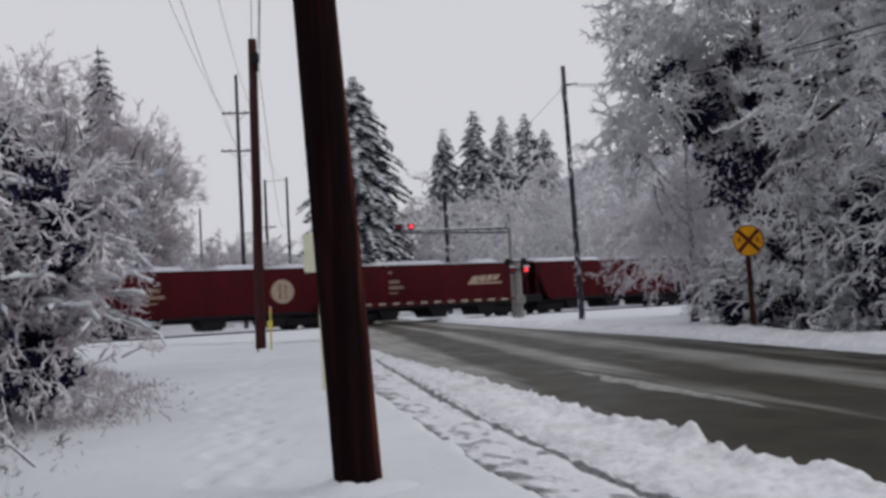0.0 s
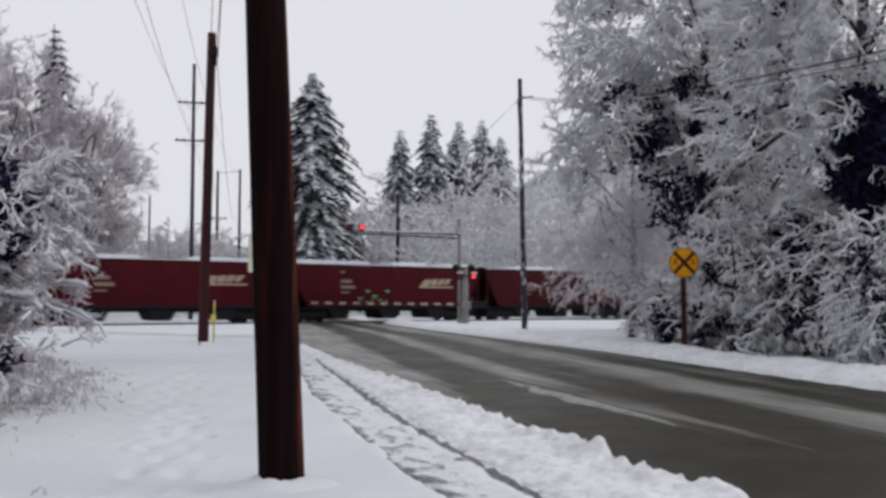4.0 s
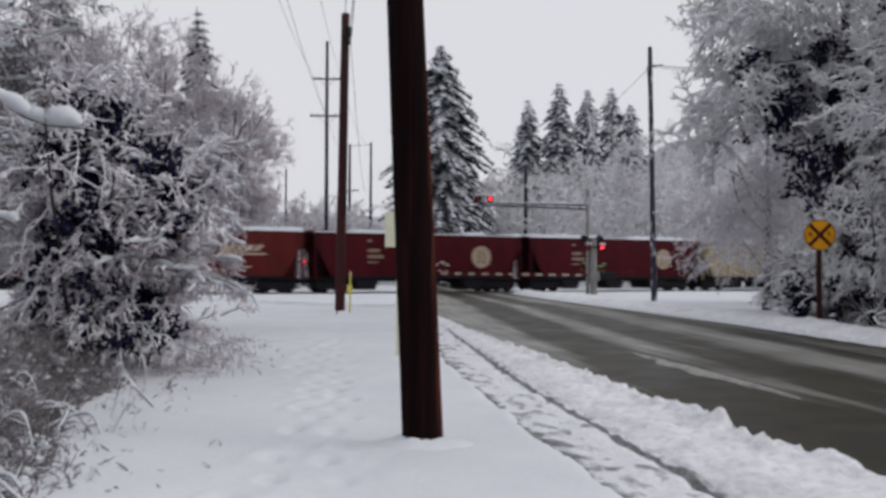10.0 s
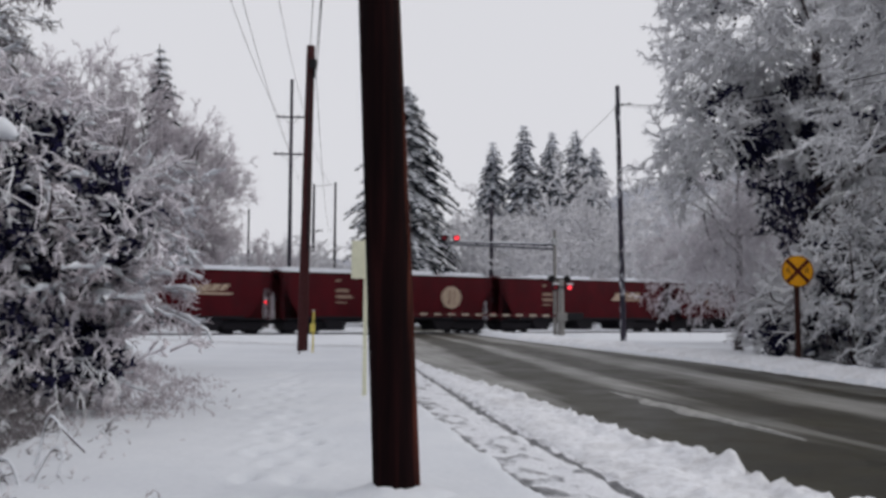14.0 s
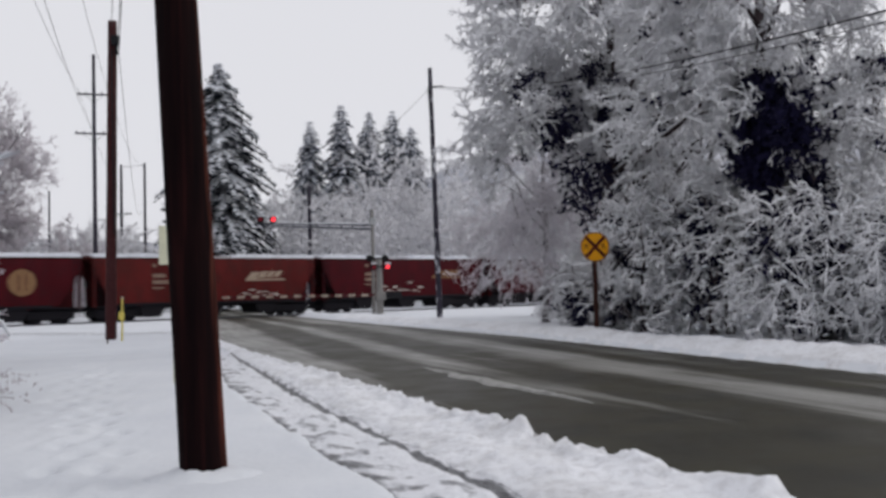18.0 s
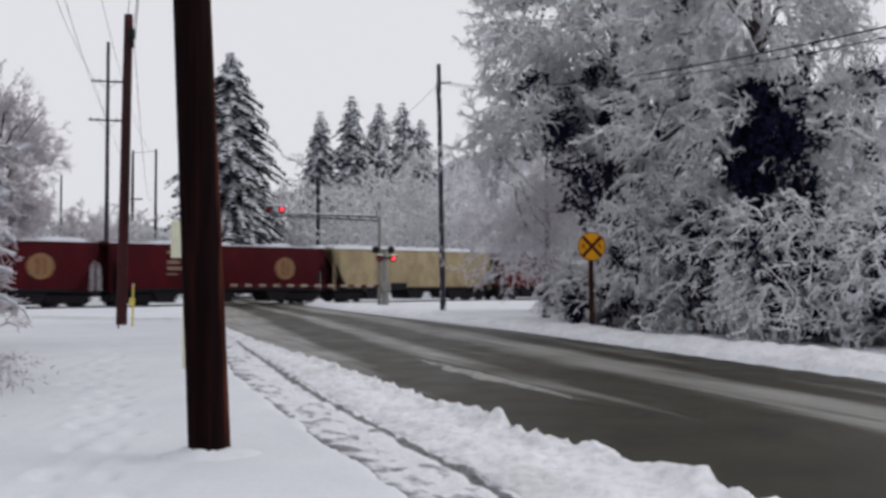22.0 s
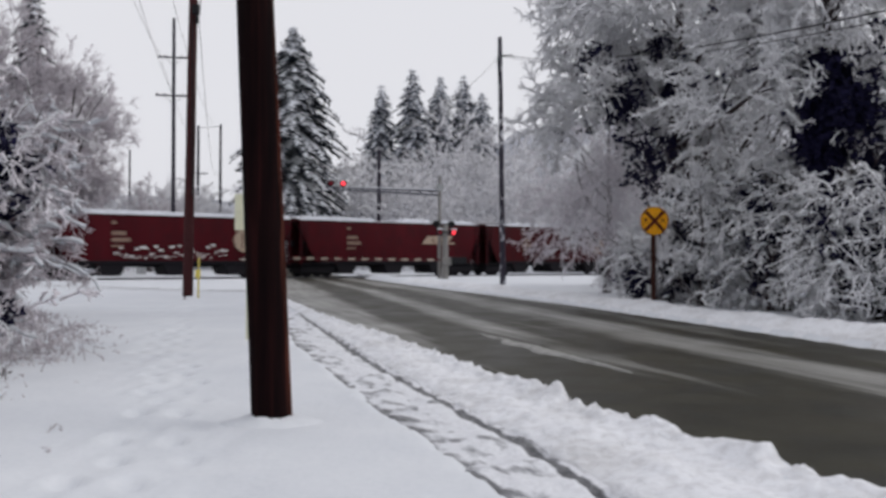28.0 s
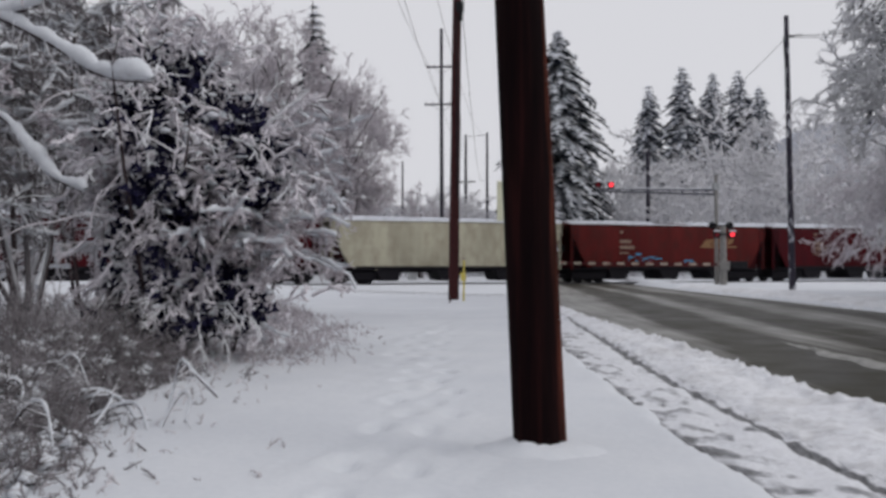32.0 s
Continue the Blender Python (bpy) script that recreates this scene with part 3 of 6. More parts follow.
def frosted_tree(name, label, seed, at, height, blobs, trunk=0.3, limbs=9, low=0.25, ang=0.9, reach=0.45, droop=-0.1, size=1.2, twig=0.02, ivy=None, stems=1,
                 category="tree", leaf=0.11, mat=None, per=10, clump=0.85, dark=0, patches=(), snow=0, lump=0.05, blunt=False, tips=6, kids=4, curl=0.2, deep=0.0, canes=0, cane=1.4, wood=None):
    """A bare tree or bush coated in rime: trunk, limbs, crown of twigs, and ivy where it has some."""
    rng = np.random.default_rng(seed)
    root = thing(name, label, category, pose(*at))
    st = np.zeros((stems, 3))
    st[:, :2] = rng.uniform(-0.35, 0.35, (stems, 2)) * (stems > 1)
    st[:, 2] = -0.2
    wy = np.tile([0.0, 0, 1], (stems, 1)) + (rng.standard_normal((stems, 3)) * [0.4, 0.4, 0] if stems > 1 else 0)
    t_p, t_r = grow(rng, st, wy, np.full(stems, height * 0.88), np.full(stems, trunk), 9, 0.06, 0.02, 0.18)
    for i in range(stems):
        v, q = tubes([(t_p[i:i + 1], t_r[i:i + 1])], 8)
        part("trunk" if stems == 1 else "stem", quick("trunk", v, q, [BARK], True), None, root)
    if limbs:
        a, d, ln, r = spawn(rng, t_p, t_r, limbs, low, ang, reach, 0.5)
        l_p, l_r = grow(rng, a, d, ln, np.minimum(r, trunk * 0.4), 7, 0.13, 0.03)
        if stems == 1:
            for i in range(limbs):
                v, q = tubes([(l_p[i:i + 1], l_r[i:i + 1])], 5)
                part("limb", quick("limb", v, q, [BARK], True), None, root)
        else:
            v, q = tubes([(l_p, l_r)], 4)
            tagged(part("branchwork", quick("branchwork", v, q, [BARK], True), None, root), kind="stuff")
        a = spawn(rng, l_p, l_r, 5, 0.25, 0.8, 0.45, 0.6)
        v, q = tubes([grow(rng, a[0], a[1], a[2], np.clip(a[3], twig, 0.06), 4, 0.2, 0)], 4)
        tagged(part("finer_branchwork", quick("finer_branchwork", v, q, [wood or BARK], True), None, root), kind="stuff")
    v, t = sprays(rng, blobs, size, twig, droop, per, kids, tips, clump, blunt, curl)
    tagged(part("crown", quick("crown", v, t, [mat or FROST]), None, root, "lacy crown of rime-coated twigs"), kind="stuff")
    if canes:
        # long arching twigs that stand out of the crown, with shorter ones along them
        total = sum(q[6] for q in blobs)
        u = np.concatenate([unit(rng.standard_normal((max(1, int(canes * q[6] / total)), 3)) * [1, 1, 0.8] + [0, -0.5, 0.15]) * np.array(q[3:6]) * 0.75 + np.array(q[:3]) for q in blobs])
        d = unit(rng.standard_normal(u.shape) * [0.8, 0.6, 0.5] + [0, -0.3, 0.45])
        u[:, 2] = np.maximum(u[:, 2], 0.3)
        m = grow(rng, u, d, cane * rng.uniform(0.6, 1.3, len(u)), np.full(len(u), twig * 1.15), 9, 0.16, -0.13, 0.5)
        a = spawn(rng, m[0], m[1], 7, 0.2, 0.8, 0.28, 0.9)
        g = grow(rng, a[0], a[1], a[2], np.full(len(a[0]), twig * 0.8), 4, 0.2, -0.1, 0.5)
        v, t = tubes([m, g], 4)
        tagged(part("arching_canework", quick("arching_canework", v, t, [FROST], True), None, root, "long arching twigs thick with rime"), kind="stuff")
    if dark:
        # ivy leaves, also packed inside the crown to darken the gaps like shade
        c = []
        for cx, cy, cz, rx, ry, rz, n in blobs:
            m = int(dark * n / sum(q[6] for q in blobs))
            c.append(np.array([cx, cy, cz]) + unit(rng.standard_normal((m, 3))) * rng.uniform(0, 0.95, (m, 1)) ** (0.42 + deep) * (1 - 0.3 * deep) * [rx, ry, rz])
        c = np.concatenate(c)
        c[:, 2] = np.maximum(c[:, 2], 0.15)
        v, t = leaves(rng, c, leaf, 16, leaf * 1.5)
        tagged(part("ivy", quick("ivy", v, t, [IVY]), None, root, "dark leaves between the twigs that deepen the shade there"), kind="stuff")
    if snow:
        c = []
        for cx, cy, cz, rx, ry, rz, n in blobs:
            m = int(snow * n / sum(q[6] for q in blobs))
            c.append(np.array([cx, cy, cz]) + unit(rng.standard_normal((m, 3))) * rng.uniform(0.55, 1.12, (m, 1)) * [rx, ry, rz])
        c = np.concatenate(c)
        c[:, 2] = np.maximum(c[:, 2], 0.2)
        v, t = clumps(rng, c, lump)
        tagged(part("snow_clumps", quick("snow_clumps", v, t, [SNOW], True), None, root, "lumps of snow held by the twigs"), kind="stuff")
    for px, py, pz, wide, tall, num in patches:
        # ragged patches of dark leaves, thick in some places and broken up in others
        c = rng.standard_normal((num * 4, 3)) * [wide * 0.6, 0.5, tall * 0.6]
        keep = np.array([noise.noise((a * 1.9 + px, q * 1.9, r * 1.9 + pz)) for a, q, r in c]) > 0.04
        c = c[keep][:num] + [px, py, pz]
        v, t = leaves(rng, c, leaf, 14, leaf * 1.3)
        tagged(part("ivy", quick("ivy", v, t, [IVY]), None, root, "ragged patch of dark leaves"), kind="stuff")
    for z0, z1, wid, num, *off in ivy or ():
        zz = rng.uniform(z0, z1, num)
        f = np.clip((zz + 0.2) / (height * 0.88) * 9, 0, 8.99)
        i = f.astype(int)
        c = t_p[0, i] + (t_p[0, i + 1] - t_p[0, i]) * (f - i)[:, None]
        ra = wid * rng.uniform(0.1, 1, num) ** 0.6 * (0.75 + 0.25 * np.sin(zz * 1.7 + seed))
        an = rng.uniform(0, 2 * np.pi, num)
        c = c + np.stack([ra * np.cos(an), ra * np.sin(an), 0 * an], 1) + ([*off, 0] if off else 0)
        v, t = leaves(rng, c, leaf, 16, leaf * 1.3)
        tagged(part("ivy", quick("ivy", v, t, [IVY]), None, root, "dark ivy round the trunk"), kind="stuff")
    return root


def laden_tree(name, label, seed, at, height, reach, stems=3, boughs=16, twig=0.016, low=0.12, mat=None, category="tree", load=1.0):
    """A many-stemmed tree whose level boughs carry rolls of snow, with thin rimed twigs between them."""
    rng = np.random.default_rng(seed)
    root = thing(name, label, category, pose(*at))
    st = np.concatenate([rng.uniform(-0.4, 0.4, (stems, 2)), np.full((stems, 1), -0.2)], 1)
    wy = np.tile([0.0, 0, 1], (stems, 1)) + rng.standard_normal((stems, 3)) * [0.22, 0.22, 0]
    s_p, s_r = grow(rng, st, wy, height * rng.uniform(0.75, 1.0, stems), np.full(stems, 0.013 * height ** 0.7), 8, 0.08, 0.03, 0.2)
    for i in range(stems):
        v, q = tubes([(s_p[i:i + 1], s_r[i:i + 1])], 7)
        part("stem", quick("stem", v, q, [BARK], True), None, root)
    a, d, ln, r = spawn(rng, s_p, s_r, boughs, low, 1.25, 0.4, 0.4)
    d = unit(d * [1, 1, 0.35] + [0, 0, 0.12])
    ln = reach * rng.uniform(0.5, 1.2, len(a)) * (1.1 - 0.55 * np.clip(a[:, 2] / height, 0, 1))
    b_p, b_r = grow(rng, a, d, ln, np.clip(r, 0.012, 0.04), 7, 0.12, -0.05, 0.3)
    a, d, l2, r = spawn(rng, b_p, b_r, 6, 0.2, 0.8, 0.42, 0.7, 0.85)
    c_p, c_r = grow(rng, a, d, l2, np.clip(r, 0.008, 0.02), 5, 0.16, -0.06, 0.4)
    v, q = tubes([(b_p, b_r), (c_p, c_r)], 4)
    tagged(part("branchwork", quick("branchwork", v, q, [BARK], True), None, root, "dark level branches"), kind="stuff")
    # snow lies along the branches in rolls of uneven thickness
    rolls = []
    for p, w in ((b_p, 0.029 * load), (c_p, 0.021 * load)):
        k = rng.uniform(0.15, 1.35, p.shape[:2]) * w * (0.7 + 0.6 * rng.uniform(0, 1, (len(p), 1)))
        rolls.append((p + np.stack([0 * k, 0 * k, k * 0.75], -1), k))
    v, q = tubes(rolls, 5)
    tagged(part("bough_snow", quick("bough_snow", v, q, [SNOW], True), None, root, "rolls of snow along the branches"), kind="stuff")
    e = spawn(rng, c_p, c_r, 7, 0.1, 0.9, 0.55, 0.8, 0.3)
    t = grow(rng, e[0], e[1] + [0, 0, -0.2], np.maximum(e[2], 0.18), twig * rng.uniform(0.6, 1.2, len(e[0])), 3, 0.25, -0.08, 0.5)
    f = spawn(rng, t[0], t[1], 3, 0.2, 0.9, 0.6, 0.8)
    u = grow(rng, f[0], f[1], np.maximum(f[2], 0.12), twig * 0.8 * rng.uniform(0.6, 1.2, len(f[0])), 2, 0.25, -0.05, 0.5)
    v, q = joined(tubes([t, u], 3))
    tagged(part("crown", quick("crown", v, q, [mat or FROST]), None, root, "thin rime-coated twigs"), kind="stuff")
    return root


def fir(name, label, seed, at, height, radius, load=0.6, step=0.75, mat=None, full=0.0):
    """A snow-laden fir: trunk, whorls of drooping boughs, and the snow on them."""
    rng = np.random.default_rng(seed)
    root = thing(name, label, "tree", pose(*at), "firs beyond the railway")
    v, q = tubes([grow(rng, np.array([[0, 0, -0.3]]), np.array([[0, 0, 1.0]]), np.array([height]), np.array([height * 0.014]), 8, 0.006, 0, 0.08)], 7)
    part("trunk", quick("trunk", v, q, [BARK], True), None, root)
    green, white = [], []
    z = height * 0.05
    while z < height * 0.985:
        f = 1 - z / height
        shape = min(1.0, f / full) ** 0.85 if full else f ** 0.72
        rr = radius * shape * (1 - 0.25 * max(0, f - 0.8) / 0.2) * rng.uniform(0.8, 1.1) + 0.12
        nb = int(7 + 11 * f)
        for an in rng.uniform(0, 2 * np.pi) + np.arange(nb) * 2 * np.pi / nb + rng.uniform(-0.25, 0.25, nb):
            r = rr * rng.uniform(0.5, 1.15)
            out, side = np.array([math.cos(an), math.sin(an), 0]), np.array([-math.sin(an), math.cos(an), 0])
            m = max(3, int(r / 0.42))
            for j in range(m):
                s = (j + 0.7) / m
                c = out * r * s + np.array([0, 0, z + 0.25 * r * (1 - s) - 0.3 * r * s * s])
                w = (0.32 + 0.42 * (1 - abs(s - 0.55))) * min(1, r * 0.5)
                for sg in (-1, 1):
                    tip = c + out * w * rng.uniform(0.3, 0.9) + side * sg * w * rng.uniform(0.7, 1.4) - np.array([0, 0, w * rng.uniform(0.25, 0.8)])
                    green.append((c - out * 0.3 * w, tip, c + out * 0.55 * w - np.array([0, 0, 0.25 * w])))
                    green.append((c, tip - np.array([0, 0, 0.35 * w]), c - np.array([0, 0, 0.5 * w]) + out * 0.2 * w))
                    if rng.uniform() < load:
                        lift = np.array([0, 0, 0.1])
                        white.append((c - out * 0.2 * w + lift * 2, c + (tip - c) * rng.uniform(0.75, 1.15) + lift + out * 0.1, c + out * 0.55 * w + out * 0.08 - lift * rng.uniform(0, 2)))
        z += step * (0.6 + 0.7 * f) * rng.uniform(0.8, 1.2)
    for nm, tri, m, lb in (("foliage", green, mat or NEEDLE, "dark green drooping boughs"), ("bough_snow", white, SNOWLOAD, "snow lying on the boughs")):
        vv = np.array(tri).reshape(-1, 3)
        part(nm, quick(nm, vv, np.arange(len(vv)).reshape(-1, 3), [m]), None, root, lb)
    return root


# ---- the ground, the road and its kerb ----
LEFT_Y, LEFT_X = [-30, 0, 6, 8.1, 9.3, 10.8, 12.6, 15.3, 19, 24, 30, 38, 48, 60, 72, 100, 160], [14, 5.4, 3.12, 2.36, 1.93, 1.46, 0.92, 0.12, -0.9, -2.3, -3.85, -6.0, -7.9, -10.2, -12.6, -18, -30]
RIGHT_Y, RIGHT_X = [-30, 0, 8, 13, 17, 21.7, 31, 40, 48, 60, 72, 100, 160], [22, 12.7, 10.3, 9.25, 8.4, 7.45, 5.6, 3.4, 1.2, -1.8, -4.6, -10.5, -22]


def left_edge(y):
    return np.interp(y, LEFT_Y, LEFT_X)


def right_edge(y):
    return np.interp(y, RIGHT_Y, RIGHT_X)


BANK_Y, BANK_X = [0, 6, 8.5, 10.3, 13.5, 16, 19.5, 24, 34, 60], [-3.3, -4.1, -5.3, -6.0, -6.55, -6.95, -8.0, -9.8, -14.5, -28]


def gutter_in(y):
    """From the road's edge to the inner side of the slush strip."""
    return np.interp(y, [0, 6.6, 7.7, 9.5, 13.8, 20, 28], [2.3, 1.65, 1.48, 1.35, 1.18, 0.82, 0.45])


def gutter_out(y):
    return np.interp(y, [0, 6.7, 8, 10.5, 16.7, 24, 28], [3.2, 2.56, 2.42, 2.32, 2.1, 1.55, 1.05])


def lumps(x, y, s, seed=0):
    return np.array([noise.noise((a * s + seed, b * s, seed * 1.7)) for a, b in zip(np.ravel(x), np.ravel(y))]).reshape(np.shape(x))


TRACK_A, TRACK_D = np.array([-22.2, 60.6]), np.array([0.8262, 0.5633])
TRACK_N = np.array([-0.5633, 0.8262])
FACE = 1.62


FOOT_Y, FOOT_X = [0, 6.7, 8.3, 11.7, 14, 22, 26.6, 36], [-1.6, -2.1, -2.35, -3.2, -4.1, -5.9, -6.9, -9.6]
FEET = []
rf = np.random.default_rng(19)
for way, shift in ((1, -0.24), (-1, 0.2)):
    for i, fy in enumerate(np.arange(3.0, 27, 0.72)):
        yy = fy + rf.uniform(-0.1, 0.1)
        FEET.append((np.interp(yy, FOOT_Y, FOOT_X) + shift + 0.11 * (1 if i % 2 else -1) + rf.uniform(-0.06, 0.06), yy, 0.28 + rf.uniform(-0.12, 0.12), rf.uniform(0.035, 0.07)))


def prints(x, y):
    """Footprints: long dents with a soft rim, half filled with new snow."""
    z = np.zeros(np.shape(x))
    for fx, fy, turn, deep in FEET:
        m = (np.abs(x - fx) < 0.45) & (np.abs(y - fy) < 0.45)
        if m.any():
            u, v = x[m] - fx, y[m] - fy
            a, c = u * np.cos(turn) + v * np.sin(turn), -u * np.sin(turn) + v * np.cos(turn)
            r = (a / 0.1) ** 2 + (c / 0.19) ** 2
            z[m] += -deep * np.exp(-r ** 1.5) + 0.3 * deep * np.exp(-((np.sqrt(r) - 1.5) / 0.4) ** 2)
    return z


def ground_height(x, y):
    e1, e2 = (left_edge(y) - x) * 0.95, (x - right_edge(y)) * 0.95
    z = 0.012 * lumps(x, y, 0.5) + 0.035 * lumps(x, y, 0.16, 3)
    near = np.hypot(x, y) < 45
    # a trodden path: a shallow trough with a line of separate footprints each way
    mid = np.interp(y, FOOT_Y, FOOT_X)
    trough = np.exp(-((x - mid) / 0.75) ** 2) * near * (y > 2)
    z = z - 0.025 * trough + 0.035 * trough * lumps(x * 2.2, y * 0.45, 2.0, 5) + 0.006 * near * lumps(x, y, 3.0, 6)
    z = z + prints(x, y)
    g0, g1 = gutter_in(y), gutter_out(y)
    ex = left_edge(y) - x
    step = np.clip((ex - g1 + 0.12 + 0.1 * lumps(x, y, 1.7, 14)) / 0.16, 0, 1)
    kerb = np.where(ex < g1 + 0.2, -0.13 * (1 - step), 0)
    kerb = kerb - 0.09 * np.clip((ex - g0 - 0.02) / 0.12, 0, 1) * np.clip((g1 - 0.1 - ex) / 0.12, 0, 1)
    w = ex / np.maximum(g0, 0.05)
    shelf = np.clip((1.02 - w) / 0.3, 0, 1) * np.clip(w / 0.14, 0, 1)
    crest = np.exp(-((w - 0.2) / 0.15) ** 2)
    berm = np.clip(g0 / 1.2, 0.35, 1.1) * (shelf * (0.1 + 0.05 * lumps(x, y, 0.9, 9) + 0.03 * lumps(x, y, 3.6, 4))
                                          + crest * (0.03 + 0.1 * np.clip(lumps(x, y, 1.7, 13) + 0.12, 0, 1) + 0.1 * np.abs(lumps(x, y, 4.2, 7)) + 0.07 * lumps(x, y, 8.5, 3)))
    ridge = np.exp(-((e2 - 0.9) / 0.8) ** 2) * (0.2 + 0.1 * lumps(x, y, 0.8, 11) + 0.05 * lumps(x, y, 3.0, 2))
    z = z + np.where(e1 > 0, kerb + berm, 0) + np.where(e2 > 0, ridge - 0.12 * np.exp(-np.clip(e2, 0, 50) / 0.5), 0)
    road = (e1 <= 0) & (e2 <= 0)
    z = np.where(road, -0.22, z)
    # the left bank rises under the bushes
    bank = np.clip((np.interp(y, BANK_Y, BANK_X) - x) / 2.5, 0, 1)
    z = z + 0.35 * bank + 0.12 * bank * lumps(x, y, 0.9, 21)
    # ballast shoulder under the track
    along = (x - TRACK_A[0]) * TRACK_N[0] + (y - TRACK_A[1]) * TRACK_N[1]
    z = np.where((np.abs(along - FACE) < 3.2), np.minimum(z, -0.14), z)
    lip = np.exp(-((along + 4.5) / 2.2) ** 2)
    z = z + np.where(road, 0, 0.03 * lip)
    return z


def spaced(stops):
    out = []
    for (a, b, s) in stops:
        out += list(np.arange(a, b, s))
    return np.array(out + [stops[-1][1]])


def ground():
    xs = spaced([(-2500, -400, 300), (-400, -80, 40), (-80, -26, 5), (-26, -9, 0.6), (-9, -5.5, 0.11), (-5.5, -0.5, 0.065), (-0.5, 6, 0.1), (6, 14, 0.25), (14, 30, 1.0), (30, 80, 5), (80, 400, 40), (400, 2500, 300)])
    ys = spaced([(-2500, -400, 300), (-400, -40, 40), (-40, -2, 2), (-2, 4, 0.4), (4, 13, 0.08), (13, 19, 0.12), (19, 30, 0.25), (30, 80, 0.8), (80, 200, 6), (200, 600, 40), (600, 4000, 400)])
    gx, gy = np.meshgrid(xs, ys)
    z = np.where(np.hypot(gx, gy) < 260, ground_height(gx, gy), 0.0)
    n, m = gx.shape
    idx = np.arange(n * m).reshape(n, m)
    q = np.stack([idx[:-1, :-1], idx[:-1, 1:], idx[1:, 1:], idx[1:, :-1]], -1).reshape(-1, 4)
    me = quick("ground", np.stack([gx, gy, z], -1).reshape(-1, 3), q, [SNOW], True)
    return tagged(new("ground", me), "white snow-covered ground with a trodden path and banks", "snow", kind="structure")


def strip(name, edge_a, edge_b, ys, cols, height, mat, label, category):
    """A sheet between two edges along y, with lengths and widths as its UV."""
    w = np.linspace(0, 1, cols)
    gy = np.repeat(ys[:, None], cols, 1)
    ea, eb = edge_a(ys)[:, None], edge_b(ys)[:, None]
    gx = ea + (eb - ea) * w
    z = height(gx, gy, np.repeat(w[None], len(ys), 0))
    idx = np.arange(gx.size).reshape(gx.shape)
    q = np.stack([idx[:-1, :-1], idx[:-1, 1:], idx[1:, 1:], idx[1:, :-1]], -1).reshape(-1, 4)
    me = quick(name, np.stack([gx, gy, z], -1).reshape(-1, 3), q, [mat], True)
    uv = me.uv_layers.new(name="UVMap")
    u = np.stack([gy, np.repeat(w[None], len(ys), 0)], -1).reshape(-1, 2)[q.ravel()]
    uv.data.foreach_set("uv", u.astype(np.float32).ravel())
    return tagged(new(name, me), label, category, kind="structure")


ground()
strip("road", lambda y: left_edge(y) - 0.35, lambda y: right_edge(y) + 0.35, spaced([(-30, 4, 2), (4, 40, 0.4), (40, 160, 2)]), 40,
      lambda x, y, w: -0.13 + 0.05 * np.sin(np.pi * w) + 0.004 * lumps(x, y, 2.0), ROAD, "wet grey asphalt road with streaks of slush", "road")
strip("gutter", lambda y: left_edge(y) - gutter_in(y) + 0.08, lambda y: left_edge(y) - gutter_out(y) - 0.05, spaced([(-30, 4, 2), (4, 18, 0.08), (18, 27, 0.2)]), 18,
      lambda x, y, w: -0.085 + 0.05 * lumps(x, y, 2.6) + 0.035 * lumps(x, y, 7.0, 3) - 0.04 * np.exp(-((w - 0.155) / 0.06) ** 2) - 0.12 * (np.abs(2 * w - 1) > 0.93), SLUSH,
      "trodden slush strip beside the kerb", "slush")

strip("snow_berm", lambda y: left_edge(y) - 0.03, lambda y: left_edge(y) - gutter_in(y) - 0.02, spaced([(-20, 2, 0.5), (2, 20, 0.08), (20, 34, 0.25)]), 30,
      lambda x, y, w: ground_height(x, y) * (1 - (w < 0.12)) + np.where(w < 0.12, -0.1, 0) + np.where((w > 0.02) & (w < 0.98), 0.012 + 0.045 * np.abs(lumps(x, y, 5.0, 12)) + 0.04 * np.clip(lumps(x, y, 9.0, 5), 0, 1) + 0.05 * np.clip(lumps(x, y, 2.2, 8), 0, 1), -0.03),
      BERM, "lumpy bank of ploughed snow along the road", "snow bank")

strip("snow_berm", lambda y: right_edge(y) + 0.02, lambda y: right_edge(y) + 1.9, spaced([(-20, 4, 0.5), (4, 44, 0.14), (44, 58, 0.4)]), 24,
      lambda x, y, w: ground_height(x, y) * (w > 0.05) - 0.1 * (w <= 0.05) + np.where((w > 0.02) & (w < 0.97), 0.012 + 0.06 * np.clip(lumps(x, y, 2.4, 18), 0, 1) + 0.03 * np.abs(lumps(x, y, 5.0, 15)), -0.03),
      BERM, "lumpy gritty snow bank along the far verge", "snow bank")


# ---- railway ----
def on_track(s, z=0.0, off=FACE):
    p = TRACK_A + TRACK_D * s + TRACK_N * off
    return pose(p[0], p[1], z, 0, 0, math.degrees(math.atan2(TRACK_D[1], TRACK_D[0])))


def railway():
    root = thing("railway_track", "steel rails on snowy sleepers", "railway", on_track(0), kind="structure")
    for y in (-0.72, 0.72):
        part("rail", box(-160, 220, y - 0.035, y + 0.035, -0.14, 0.0), STEEL, root)
    part("ballast", prism([(-160, -0.3), (220, -0.3), (220, -0.13), (-160, -0.13)], -1.6, 1.6), SNOW, root, "snow-covered ballast")


railway()

PITCH, SPEED, FIRST = 18.25, 22.72, -5.43
X_TOP, X_MID, X_LOW = 8.75, 8.15, 7.3


